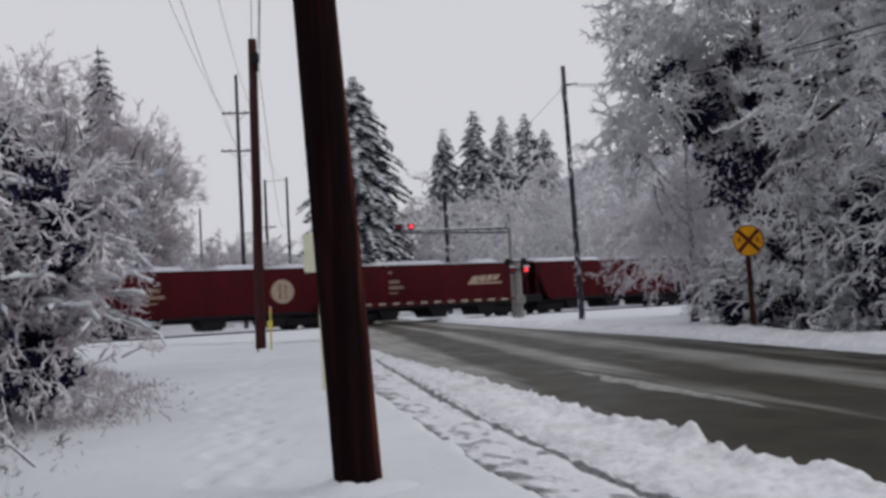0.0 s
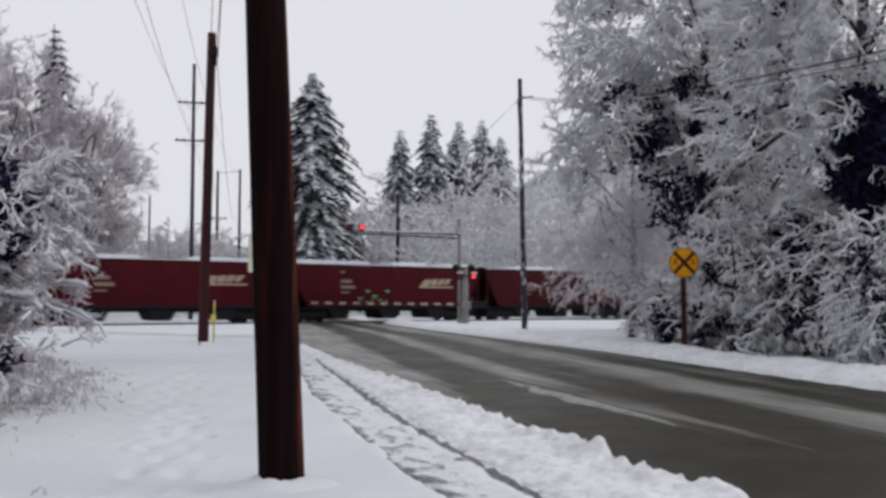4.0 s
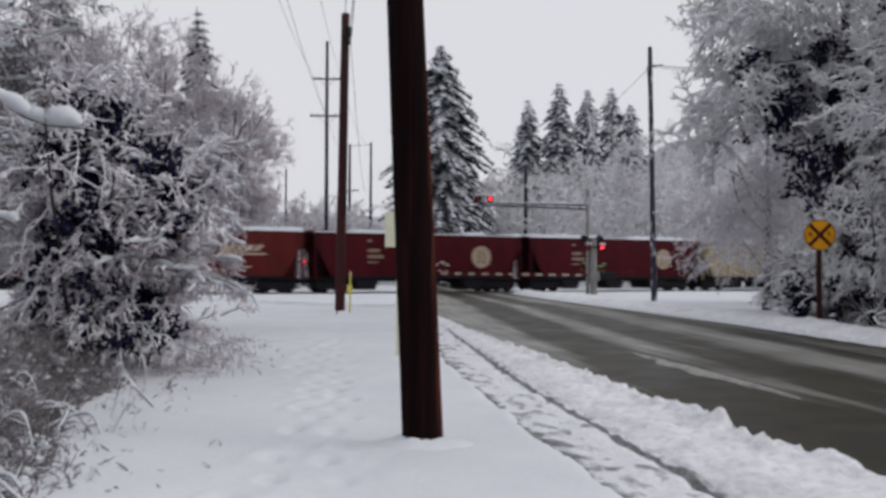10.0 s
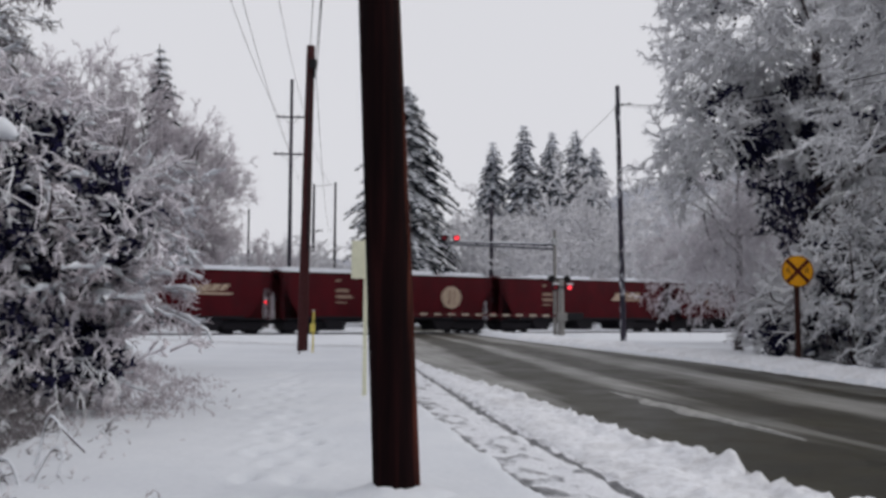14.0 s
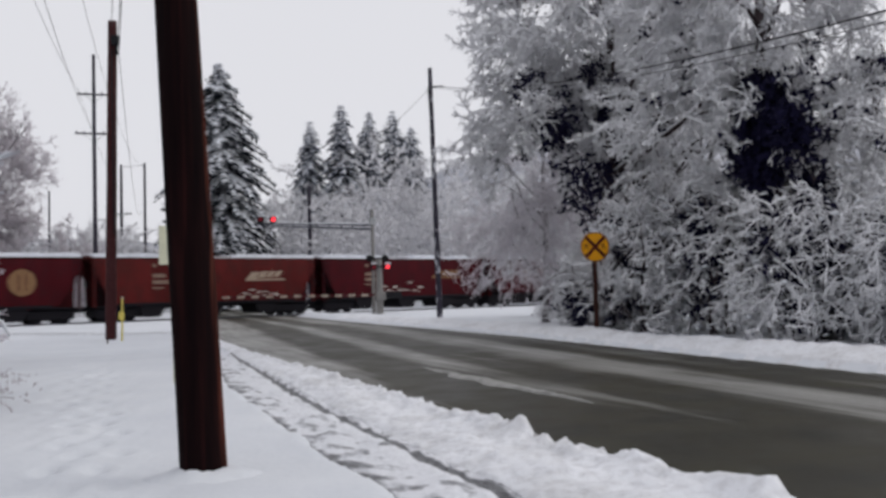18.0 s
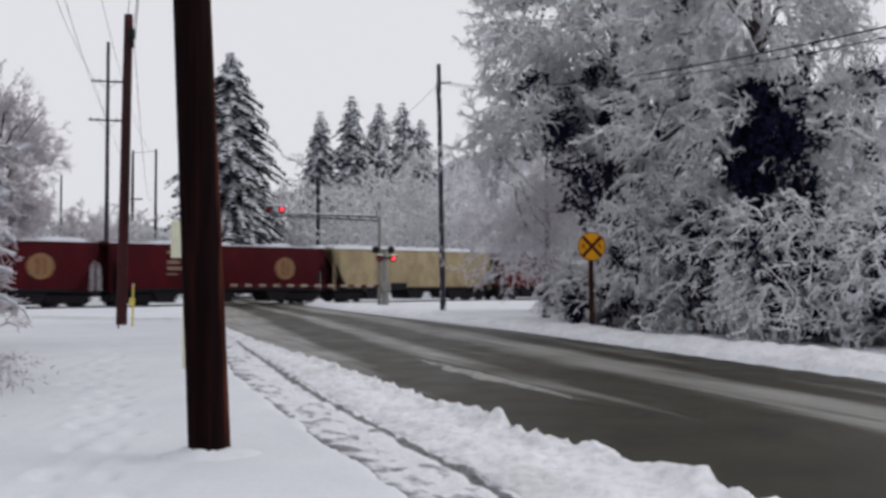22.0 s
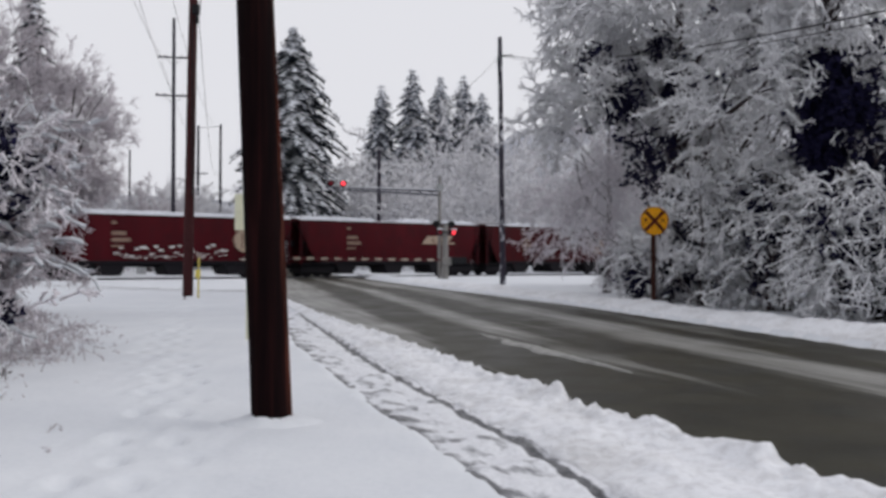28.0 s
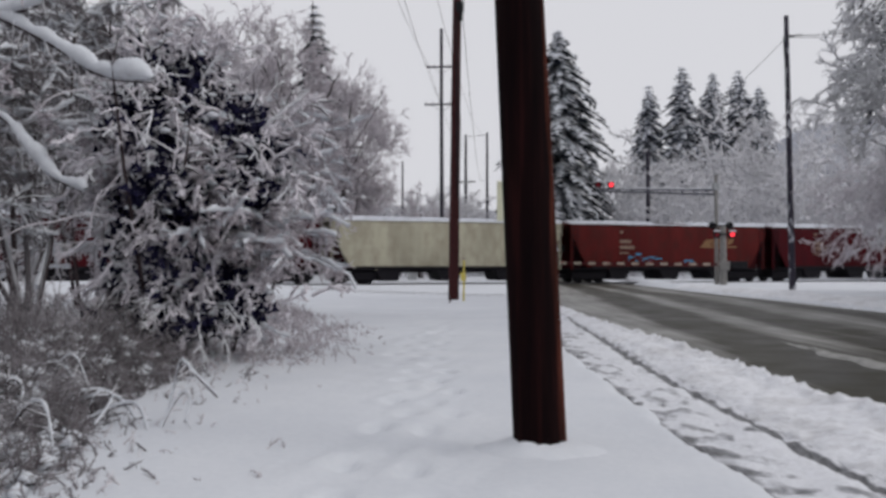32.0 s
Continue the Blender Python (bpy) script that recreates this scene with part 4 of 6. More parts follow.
def body_mesh(mat):
    """Side sheets, curved outwards, with cut lower corners, the sloped end sheets and the bottom."""
    bm = bmesh.new()
    rows = [(1.2, 1.46, X_LOW), (1.9, 1.55, 7.75), (2.6, 1.6, X_MID), (3.3, 1.61, 8.5), (3.62, 1.605, X_TOP), (4.1, 1.57, X_TOP), (4.36, 1.5, X_TOP)]
    xs = np.linspace(-1, 1, 25)
    for sg in (-1, 1):
        g = [[bm.verts.new((x * lim, sg * w, z)) for x in xs] for z, w, lim in rows]
        h = [[bm.verts.new((x * lim, sg * (w - 0.05), z)) for x in xs] for z, w, lim in rows]
        for i in range(len(rows) - 1):
            for j in range(len(xs) - 1):
                bm.faces.new((g[i][j], g[i][j + 1], g[i + 1][j + 1], g[i + 1][j]))
                bm.faces.new((h[i][j], h[i + 1][j], h[i + 1][j + 1], h[i][j + 1]))
        for i in range(len(rows) - 1):
            for j in (0, len(xs) - 1):
                bm.faces.new((g[i][j], g[i + 1][j], h[i + 1][j], h[i][j]))
        for j in range(len(xs) - 1):
            for i in (0, len(rows) - 1):
                bm.faces.new((g[i][j], g[i][j + 1], h[i][j + 1], h[i][j]))
    for sg in (-1, 1):
        a = [(sg * 8.3, 4.36), (sg * 8.36, 4.36), (sg * 5.5, 1.0), (sg * 5.4, 1.0)]
        prism(a, -1.5, 1.5, bm)
    bmesh.ops.recalc_face_normals(bm, faces=bm.faces)
    me = bpy.data.meshes.new("hopper_body")
    bm.to_mesh(me)
    bm.free()
    me.materials.append(mat)
    return me


def roof_mesh():
    return prism([(-1.56, 4.36), (-1.5, 4.44), (-0.5, 4.6), (0.5, 4.6), (1.5, 4.44), (1.56, 4.36)], -8.8, 8.8)


def snow_mesh(seed, cover):
    """One layer of snow on a car roof, uneven, sunk into the roof where it is bare."""
    rng = np.random.default_rng(seed)
    top, x = [], -8.78
    while x < 8.7:
        ln, h = rng.uniform(1.0, 4.0), 4.64 + rng.uniform(0.04, 0.12)
        if rng.uniform() > cover:
            h = 4.5
        for f in (0.06, 0.35, 0.7, 0.94):
            if x + ln * f < 8.76:
                top.append((x + ln * f, h + rng.uniform(-0.015, 0.015)))
        x += ln
    bm = prism([(-8.78, 4.42)] + [(8.78, 4.42)] + top[::-1], -1.58, 1.58)
    return bm


def ladder(bm, x, y, z0, z1, wide=0.4, rungs=7):
    for dx in (-wide / 2, wide / 2):
        rod((x + dx, y, z0), (x + dx, y, z1), 0.022, sides=5, bm=bm)
    for i in range(rungs):
        z = z0 + (z1 - z0) * (i + 0.5) / rungs
        rod((x - wide / 2, y, z), (x + wide / 2, y, z), 0.016, sides=4, bm=bm)
    return bm


def as_mesh(name, bm, mat):
    me = bpy.data.meshes.new(name)
    bm.to_mesh(me)
    bm.free()
    me.materials.append(mat)
    return me


def wheel_mesh():
    bm = disc(0.46, -0.07, 0.07, sides=20)
    disc(0.52, 0.05, 0.09, sides=20, bm=bm)
    disc(0.14, -0.16, 0.1, sides=10, bm=bm)
    return as_mesh("wheel", bm, UNDER)


def truck_frame():
    bm = bmesh.new()
    for y in (-0.98, 0.98):
        prism([(-1.25, 0.62), (-0.9, 0.78), (-0.4, 0.62), (0.4, 0.62), (0.9, 0.78), (1.25, 0.62), (1.2, 0.4), (0.75, 0.42), (0.4, 0.22), (-0.4, 0.22), (-0.75, 0.42), (-1.2, 0.4)], y - 0.08, y + 0.08, bm)
    box(-0.3, 0.3, -1.1, 1.1, 0.4, 0.78, 0.03, bm)
    return as_mesh("truck_frame", bm, UNDER)


WHEEL, FRAME = wheel_mesh(), truck_frame()
BODIES = {m.name: body_mesh(m) for m in (RED, RED_B, RED_C, BEIGE, CREAM)}
ROOFS = {m.name: as_mesh("roof", roof_mesh(), m) for m in (RED, RED_B, RED_C, BEIGE, CREAM)}
# the roof outline runs across the car, so it is turned to lie along it
for me in ROOFS.values():
    me.transform(Matrix.Rotation(radians(90), 4, "Z"))
SNOWS = [as_mesh("roof_snow", snow_mesh(40 + i, c), SNOWLOAD) for i, c in enumerate((0.97, 0.8, 0.6, 0.9))]
PLATFORM = as_mesh("end_platform", box(-1.35, 1.25, -1.5, 1.5, 0.98, 1.08, 0.02), UNDER)
SILL = as_mesh("centre_sill", box(-8.8, 8.8, -0.25, 0.25, 0.8, 0.98), UNDER)
COUPLER = as_mesh("coupler", box(-0.45, 0.4, -0.13, 0.13, 0.68, 0.95, 0.04), UNDER)
LADDER = as_mesh("ladder", ladder(bmesh.new(), 0, 0, 1.1, 4.3), UNDER)
CHUTE = as_mesh("chute", prism([(-1.5, 1.3), (1.5, 1.3), (0.95, 0.95), (0.6, 0.22), (-0.6, 0.22), (-0.95, 0.95)], -1.35, 1.35), UNDER)
UNDERFRAME = as_mesh("underframe", box(-6.6, 6.6, -1.42, 1.42, 0.98, 1.22, 0.03), UNDER)
# plain block added inside each bogie to keep the shaded space dark
BOGIE_FILL = as_mesh("bogie_fill", box(-1.5, 1.5, -1.15, 1.15, 0.3, 0.9, 0.08), UNDER)
SIDE_SILL = as_mesh("side_sill", box(-6.9, 6.9, -1.53, -1.46, 1.08, 1.24, 0.02), UNDER)
# plate added to fill the open car end, dark as if in shade
END_FILL = as_mesh("end_fill_plate", prism([(6.0, 1.06), (8.4, 1.06), (8.5, 2.8), (8.5, 4.1), (7.9, 3.9), (7.0, 2.7)], -0.9, -0.84), RED_C)
STAKES = {m.name: as_mesh("end_post", box(-0.09, 0.09, -0.05, 0.05, 1.0, 4.3, 0.01), m) for m in (RED, RED_B, RED_C, BEIGE, CREAM)}
BRAKE = as_mesh("brake_wheel", disc(0.28, -0.03, 0.03, sides=14), UNDER)


def marks(bm, bars):
    """Raised bars of paint on the near side: x, z, length, height and slant."""
    for x, z, ln, h, sl in bars:
        y = -1.46 - 0.15 * min(1, (z - 1.2) / 1.3) - 0.006
        a = [(x, z), (x + ln, z), (x + ln + sl, z + h), (x + sl, z + h)]
        prism(a, y - 0.012, y + 0.012, bm)
    return bm


WEDGE = [(0, 0, 3.3, 0.14, 0.12), (0.12, 0.14, 0.75, 0.52, 0.42), (1.05, 0.2, 0.55, 0.5, 0.35), (1.75, 0.24, 0.5, 0.48, 0.35), (2.4, 0.28, 0.45, 0.45, 0.35)]
NUMBERS = [(-4.6, 3.0, 0.95, 0.26, 0), (-4.6, 2.55, 1.25, 0.26, 0), (-4.6, 2.2, 0.8, 0.12, 0), (-4.6, 3.75, 0.3, 0.2, 0)]

NUMBER_BARS = [as_mesh("lettering", marks(bmesh.new(), [r]), FADEDPAINT) for r in NUMBERS]


def car(n, colour, herald, tint, snow, extra=()):
    colour_word = {RED.name: "red-brown", RED_B.name: "faded red-brown", RED_C.name: "dark brown-red", BEIGE.name: "beige", CREAM.name: "pale cream"}[colour.name]
    word = {"wedge": "with slanted emblem, snow on roof", "disc": "with round emblem, snow on roof", "": "with plain sides, snow on roof"}[herald]
    paint = " and graffiti" if extra else ""
    c = thing("hopper_car", f"{colour_word} hopper car {word}{paint}", "railway car", group="cars of the freight train")
    part("hopper_body", BODIES[colour.name], None, c)
    part("roof", ROOFS[colour.name], None, c)
    part("roof_snow", SNOWS[snow], None, c, "snow lying on the roof")
    part("centre_sill", SILL, None, c)
    part("side_sill", SIDE_SILL, None, c)
    part("underframe", UNDERFRAME, None, c)
    for sg in (-1, 1):
        part("end_platform", PLATFORM, None, c, at=pose(sg * 7.45, 0, 0, 0, 0, 0 if sg > 0 else 180))
        part("coupler", COUPLER, None, c, at=pose(sg * 8.72, 0, 0, 0, 0, 0 if sg > 0 else 180))
        part("ladder", LADDER, None, c, at=pose(sg * 8.4, -1.66, 0))
        for y in (-1.42, 1.42):
            part("end_post", STAKES[colour.name], None, c, at=pose(sg * 8.62, y * 1.06, 0))
        part("end_fill_plate", END_FILL, None, c, at=pose(0, 0, 0, 0, 0, 0 if sg > 0 else 180))
        tr = part("truck", FRAME, None, c, "bogie frame", at=pose(sg * 6.9, 0, 0))
        part("bogie_fill", BOGIE_FILL, None, tr)
        for x in (-0.89, 0.89):
            for y, rz in ((-0.75, 180), (0.75, 0)):
                part("wheel", WHEEL, None, tr, at=pose(x, y, 0.46, 0, 0, rz))
    part("brake_wheel", BRAKE, None, c, at=pose(-8.86, -0.5, 2.6, 0, 0, 90))
    for x in (-4.5, 0, 4.5):
        part("chute", CHUTE, None, c, "hopper outlet", at=pose(x, 0, 0))
    if colour not in (BEIGE, CREAM):
        for me in NUMBER_BARS:
            part("lettering", me, None, c)
    if herald == "wedge":
        part("emblem", marks(bmesh.new(), [(2.6 + x, 2.7 + z, ln, h, sl) for x, z, ln, h, sl in WEDGE]), tint, c, "slanted emblem in bars")
    if herald == "disc":
        bm = disc(0.86, -1.635, -1.6, 5.0, 2.75)
        part("emblem", bm, tint, c, "round emblem")
        part("emblem_bars", prism([(4.75, 2.2), (4.83, 2.2), (4.83, 3.3), (4.75, 3.3)], -1.65, -1.6, prism([(5.17, 2.2), (5.25, 2.2), (5.25, 3.3), (5.17, 3.3)], -1.65, -1.6)), colour, c)
    for nm, mat, bars in extra:
        part("spray_paint", marks(bmesh.new(), bars), mat, c, nm)
    return c


def tags(rng, x, z, ln, h, count):
    """Loose, unreadable strokes of spray paint."""
    out = []
    for i in range(count):
        a = x + ln * i / count
        out.append((a, z + rng.uniform(0, h * 0.3), ln / count * rng.uniform(0.25, 0.5), h * rng.uniform(0.5, 0.8), rng.uniform(-0.25, 0.25)))
        out.append((a, z + h * rng.uniform(0.1, 0.9), ln / count * rng.uniform(0.5, 1.0), h * 0.14, rng.uniform(-0.1, 0.1)))
    return out


def train():
    rng = np.random.default_rng(5)
    special = {0: "disc", 7: "disc", 11: "disc", 13: "disc", 14: "disc", 16: "disc", 18: "disc", 20: "disc", 22: "disc", 27: "disc", 28: "disc", 33: "disc", 35: "disc", 37: "disc", 38: "disc",
               15: "", 29: "", 32: "", 40: ""}
    paint = {15: BEIGE, 29: BEIGE, 32: BEIGE, 40: CREAM, 7: RED_C, 16: RED_C, 20: RED_C, 23: RED_B, 30: RED_B, 4: RED_B, 8: RED_B, 12: RED_B, 36: RED, 37: RED_C, 26: RED_C, 41: RED_B, 33: RED_C}
    tan = {3, 7, 8, 16, 22, 24, 26, 27, 28, 30, 37, 2, 4, 41}
    full = {15, 20, 22, 12, 16, 17, 32, 29, 40, 35, 38}
    extra = {13: [("pale spray-painted strokes", WHITEPAINT, tags(rng, -1.2, 1.5, 3.6, 1.1, 7))],
             14: [("green spray-painted strokes", GREENPAINT, tags(rng, -3.6, 1.45, 2.6, 1.0, 5)), ("red spray-painted strokes", GATERED, tags(rng, 0.5, 1.4, 1.6, 0.9, 3))],
             6: [("green spray-painted strokes", GREENPAINT, tags(rng, -3.0, 1.5, 3.0, 1.0, 5))],
             23: [("pale spray-painted strokes", WHITEPAINT, tags(rng, 2.4, 1.4, 3.4, 0.8, 6))],
             24: [("pale spray-painted strokes", WHITEPAINT, tags(rng, -3.4, 1.5, 5.0, 1.0, 9))],
             27: [("faded tan spray-painted block", TANPAINT, [(-5.2, 2.0, 1.9, 0.8, 0.3)]), ("pale spray-painted strokes", WHITEPAINT, tags(rng, 0.0, 1.5, 2.6, 0.6, 6))],
             35: [("white spray-painted strokes", FRESHWHITE, tags(rng, -4.4, 1.35, 8.2, 1.1, 24)), ("pale painted block", WHITEPAINT, [(4.7, 1.3, 1.5, 0.7, 0)])],
             12: [("pale spray-painted strokes", WHITEPAINT, tags(rng, 1.5, 1.5, 3.4, 0.7, 5))],
             41: [("blue spray-painted strokes", BLUEPAINT, [(-3.9, 1.4, 3.2, 0.75, 0.1)] + tags(rng, -3.8, 1.5, 3.0, 0.9, 5)), ("blue spray-painted strokes", BLUEPAINT, tags(rng, 1.2, 1.5, 1.0, 0.8, 2)),
                  ("pale painted disc", WHITEPAINT, [(4.2, 1.4, 0.9, 0.7, 0.1)])]}
    cars = []
    for n in range(-2, 47):
        c = car(n, paint.get(n, RED), special.get(n, "wedge"), TANPAINT if n in tan else EMBLEM, 0 if n in full else 1 + n % 3, extra.get(n, ()))
        cars.append((n, c))
    return cars


CARS = train()

# ---- things of the place ----
def pole(name, label, base, top, r0, r1, mat, arms=(), group="utility poles"):
    """A wooden utility pole with crossarms: height, length, turn."""
    c = thing(name, label, "utility pole", pose(*base), group)
    rng = np.random.default_rng(int(abs(base[0]) * 100))
    n, m = 14, 18
    tilt = Vector(top) - Vector(base)
    v = []
    for i in range(n + 1):
        f = i / n
        r = r0 + (r1 - r0) * f
        for j in range(m):
            a = 2 * math.pi * j / m
            w = 1 + 0.02 * math.sin(3 * a + i) + rng.uniform(-0.012, 0.012)
            v.append((tilt.x * f + r * w * math.cos(a), tilt.y * f + r * w * math.sin(a), -0.25 + (tilt.z + 0.25) * f))
    q = [(i * m + j, i * m + (j + 1) % m, (i + 1) * m + (j + 1) % m, (i + 1) * m + j) for i in range(n) for j in range(m)]
    me = mesh_of("shaft", v, q + [tuple(range(n * m, n * m + m))], [mat], True)
    part("shaft", me, None, c)
    for h, ln, turn, mt in arms:
        f = h / tilt.z
        at = pose(tilt.x * f, tilt.y * f, h, 0, 0, turn)
        arm = part("crossarm", box(-ln / 2, ln / 2, -0.18, -0.06, -0.07, 0.07, 0.01), mt, c, "wooden crossarm", at=at)
        for x in (-ln / 2 + 0.15, -ln / 4, ln / 4, ln / 2 - 0.15):
            part("insulator", rod((x, -0.12, 0.07), (x, -0.12, 0.24), 0.05, 0.035, 8), STEEL, arm)
        for sg in (-1, 1):
            part("brace", rod((sg * ln * 0.28, -0.15, -0.06), (0, -0.12, -0.7), 0.02, sides=5), STEEL, arm)
    return c


def wire(a, b, sag, r=0.014, name="cable"):
    a, b = Vector(a), Vector(b)
    n = 22
    pts = np.array([[tuple(a.lerp(b, i / n) - Vector((0, 0, sag * 4 * (i / n) * (1 - i / n)))) for i in range(n + 1)]])
    v, q = tubes([(pts, np.full((1, n + 1), r))], 5)
    return tagged(new(name, quick(name, v, q, [CABLE], True)), "thin black overhead cable strung between poles", "cable", "overhead cables")


def near_pole():
    c = pole("utility_pole", "thick dark brown creosoted wooden pole standing in snow", (-1.34, 8.2, 0), (-1.913, 8.3, 12.2), 0.196, 0.144, POLE)
    # snow heaped round its foot
    rng = np.random.default_rng(3)
    v, f = [(0, 0, 0.07)], []
    m = 30
    for k, (r, h) in enumerate(((0.2, 0.07), (0.28, 0.035), (0.42, -0.015), (0.58, -0.1))):
        for j in range(m):
            a = 2 * math.pi * j / m
            w = r * (1 + 0.12 * math.sin(2 * a + k) + rng.uniform(-0.05, 0.05))
            v.append((w * math.cos(a), w * math.sin(a), h + rng.uniform(-0.015, 0.015)))
    f += [(0, 1 + j, 1 + (j + 1) % m) for j in range(m)]
    for k in range(3):
        f += [(1 + k * m + j, 1 + (k + 1) * m + j, 1 + (k + 1) * m + (j + 1) % m, 1 + k * m + (j + 1) % m) for j in range(m)]
    tagged(new("snow_drift", mesh_of("snow_drift", v, f, [SNOW], True)), "low drift of snow round the pole's foot", "snow").matrix_basis = pose(-1.35, 8.2, 0)
    return c


near_pole()
second = pole("utility_pole", "brown wooden utility pole beside the snowy path", (-9.33, 36.5, 0), (-9.2, 36.6, 12.35), 0.21, 0.17, POLE_RED)
part("transformer_bracket", box(0.12, 0.42, -0.2, 0.1, 11.35, 11.75, 0.05), LAMPBLACK, second, "dark cable bracket near the top")
part("insulator", rod((0.32, -0.05, 11.0), (0.32, -0.05, 11.4), 0.07, 0.05, 8), LAMPBLACK, second)
part("riser_cable", rod((0.2, -0.16, 4.0), (0.16, -0.16, 11.2), 0.03, sides=6), LAMPBLACK, second)
fourth = pole("utility_pole", "slim grey-brown utility pole partly hidden by frosted twigs", (4.85, 52, 0), (4.62, 52, 14.35), 0.17, 0.12, POLE_FLECK)
part("bracket", rod((-0.25, -0.1, 13.2), (0.5, -0.1, 13.3), 0.04, sides=6), LAMPBLACK, fourth)
part("riser_cable", rod((-0.2, -0.16, 10.2), (-0.38, -0.16, 13.2), 0.03, sides=6), LAMPBLACK, fourth)
pole("utility_pole", "tall dark utility pole with two crossarms behind the railway", (-21.2, 78.3, 0), (-21.26, 78.3, 22.1), 0.2, 0.13, POLE_FAR, [(18.7, 2.6, 10, POLE_FAR), (15.4, 3.0, 10, POLE_FAR)])
frame_pole = pole("utility_pole", "distant grey pair of poles joined by a slack cable", (-29.5, 121, 0), (-29.5, 121, 19.0), 0.26, 0.15, POLE_FAR, [(12.6, 2.6, 5, POLE_FAR)])
part("second_shaft", rod((2.95, 0, -0.2), (2.95, 0, 19.2), 0.22, 0.14, 10), POLE_FAR, frame_pole)
part("tie_cable", rod((0, 0, 18.7), (2.95, 0, 18.9), 0.03, sides=5), POLE_FAR, frame_pole)
pole("utility_pole", "distant thin grey pole among bare trees", (-42, 132, 0), (-42, 132, 17.0), 0.18, 0.12, POLE_FAR, [(9.5, 6.0, 0, POLE_FAR)])
pole("utility_pole", "grey pole behind the signal arm", (-4.7, 104, 0), (-4.7, 104, 13.9), 0.28, 0.2, POLE_FAR)

# overhead lines
for a, b, s in (((-1.9, 8.3, 11.9), (-9.2, 36.5, 12.1), 0.5), ((-1.7, 8.3, 11.2), (-8.95, 36.4, 11.5), 0.6), ((-1.75, 8.3, 10.8), (-8.9, 36.4, 11.2), 0.7),
                ((-2.0, -20, 12.5), (-1.95, 8.3, 12.0), 0.5),
                ((-9.2, 36.6, 12.1), (-30.2, 122, 16), 2.2), ((-8.95, 36.5, 11.2), (-27.3, 122, 13), 2.6),
                ((-22.4, 78.2, 18.95), (-3.0, -12, 19.5), 2.6), ((-20.0, 78.2, 18.95), (-0.6, -12, 19.5), 2.6), ((-21.3, 78.2, 15.6), (-1.2, -12, 17.5), 2.4),
                ((-22.4, 78.2, 18.95), (-30.2, 122, 17), 1.2), ((-20.0, 78.2, 18.95), (-27.3, 122, 19.0), 1.2)):
    wire(a, b, s)
wire((4.75, 51.9, 13.3), (12, -2, 4.75), 1.4, 0.02)
wire((4.75, 51.9, 13.2), (12.05, -2, 4.55), 1.43, 0.012)
wire((4.6, 52, 13.2), (-6, 110, 15.5), 1.4, 0.014)


def warning_sign():
    c = thing("railroad_warning_sign", "round yellow railroad crossing sign with black cross on a brown post", "road sign", pose(7.32, 27.64, 0, 0, 0, 6))
    part("post", box(-0.06, 0.06, 0.0, 0.12, -0.3, 3.0, 0.01), POSTWOOD, c, "brown wooden post")
    plate = part("plate", disc(0.46, -0.04, -0.01, 0, 2.72, 40), YELLOW, c, "round yellow reflective plate")
    part("border", prism_ring(0.455, 0.43, -0.046, 2.72), SIGNBLACK, plate)
    for sg in (-1, 1):
        d = 0.31
        w = 0.054
        part("cross_bar", prism([(-d - w * 0.7, 2.72 - sg * d + sg * w * 0.7), (-d + w * 0.7, 2.72 - sg * d - sg * w * 0.7), (d + w * 0.7, 2.72 + sg * d - sg * w * 0.7), (d - w * 0.7, 2.72 + sg * d + sg * w * 0.7)],
                                -0.048 - 0.004 * (sg > 0), -0.04), SIGNBLACK, plate)
        curve = bpy.data.curves.new("letter", "FONT")
        curve.body, curve.size, curve.align_x, curve.align_y, curve.extrude = "R", 0.24, "CENTER", "CENTER", 0.004
        tmp = bpy.data.objects.new("letter", curve)
        scene.collection.objects.link(tmp)
        me = bpy.data.meshes.new_from_object(tmp.evaluated_get(bpy.context.evaluated_depsgraph_get()))
        bpy.data.objects.remove(tmp)
        me.materials.append(SIGNBLACK)
        part("letter", me, None, plate, at=pose(sg * 0.27, -0.047, 2.72, 90, 0, 0))
    part("snow_cap", box(-0.12, 0.12, -0.05, 0.06, 3.14, 3.25, 0.04), SNOW, c, "small cap of snow")


def prism_ring(ro, ri, y, cz, sides=40):
    bm = bmesh.new()
    rows = []
    for r, dy in ((ro, 0), (ri, 0), (ri, 0.01), (ro, 0.01)):
        rows.append([bm.verts.new((r * math.cos(2 * math.pi * i / sides), y + dy, cz + r * math.sin(2 * math.pi * i / sides))) for i in range(sides)])
    for a in range(4):
        for i in range(sides):
            bm.faces.new((rows[a][i], rows[a][(i + 1) % sides], rows[(a + 1) % 4][(i + 1) % sides], rows[(a + 1) % 4][i]))
    return bm


warning_sign()


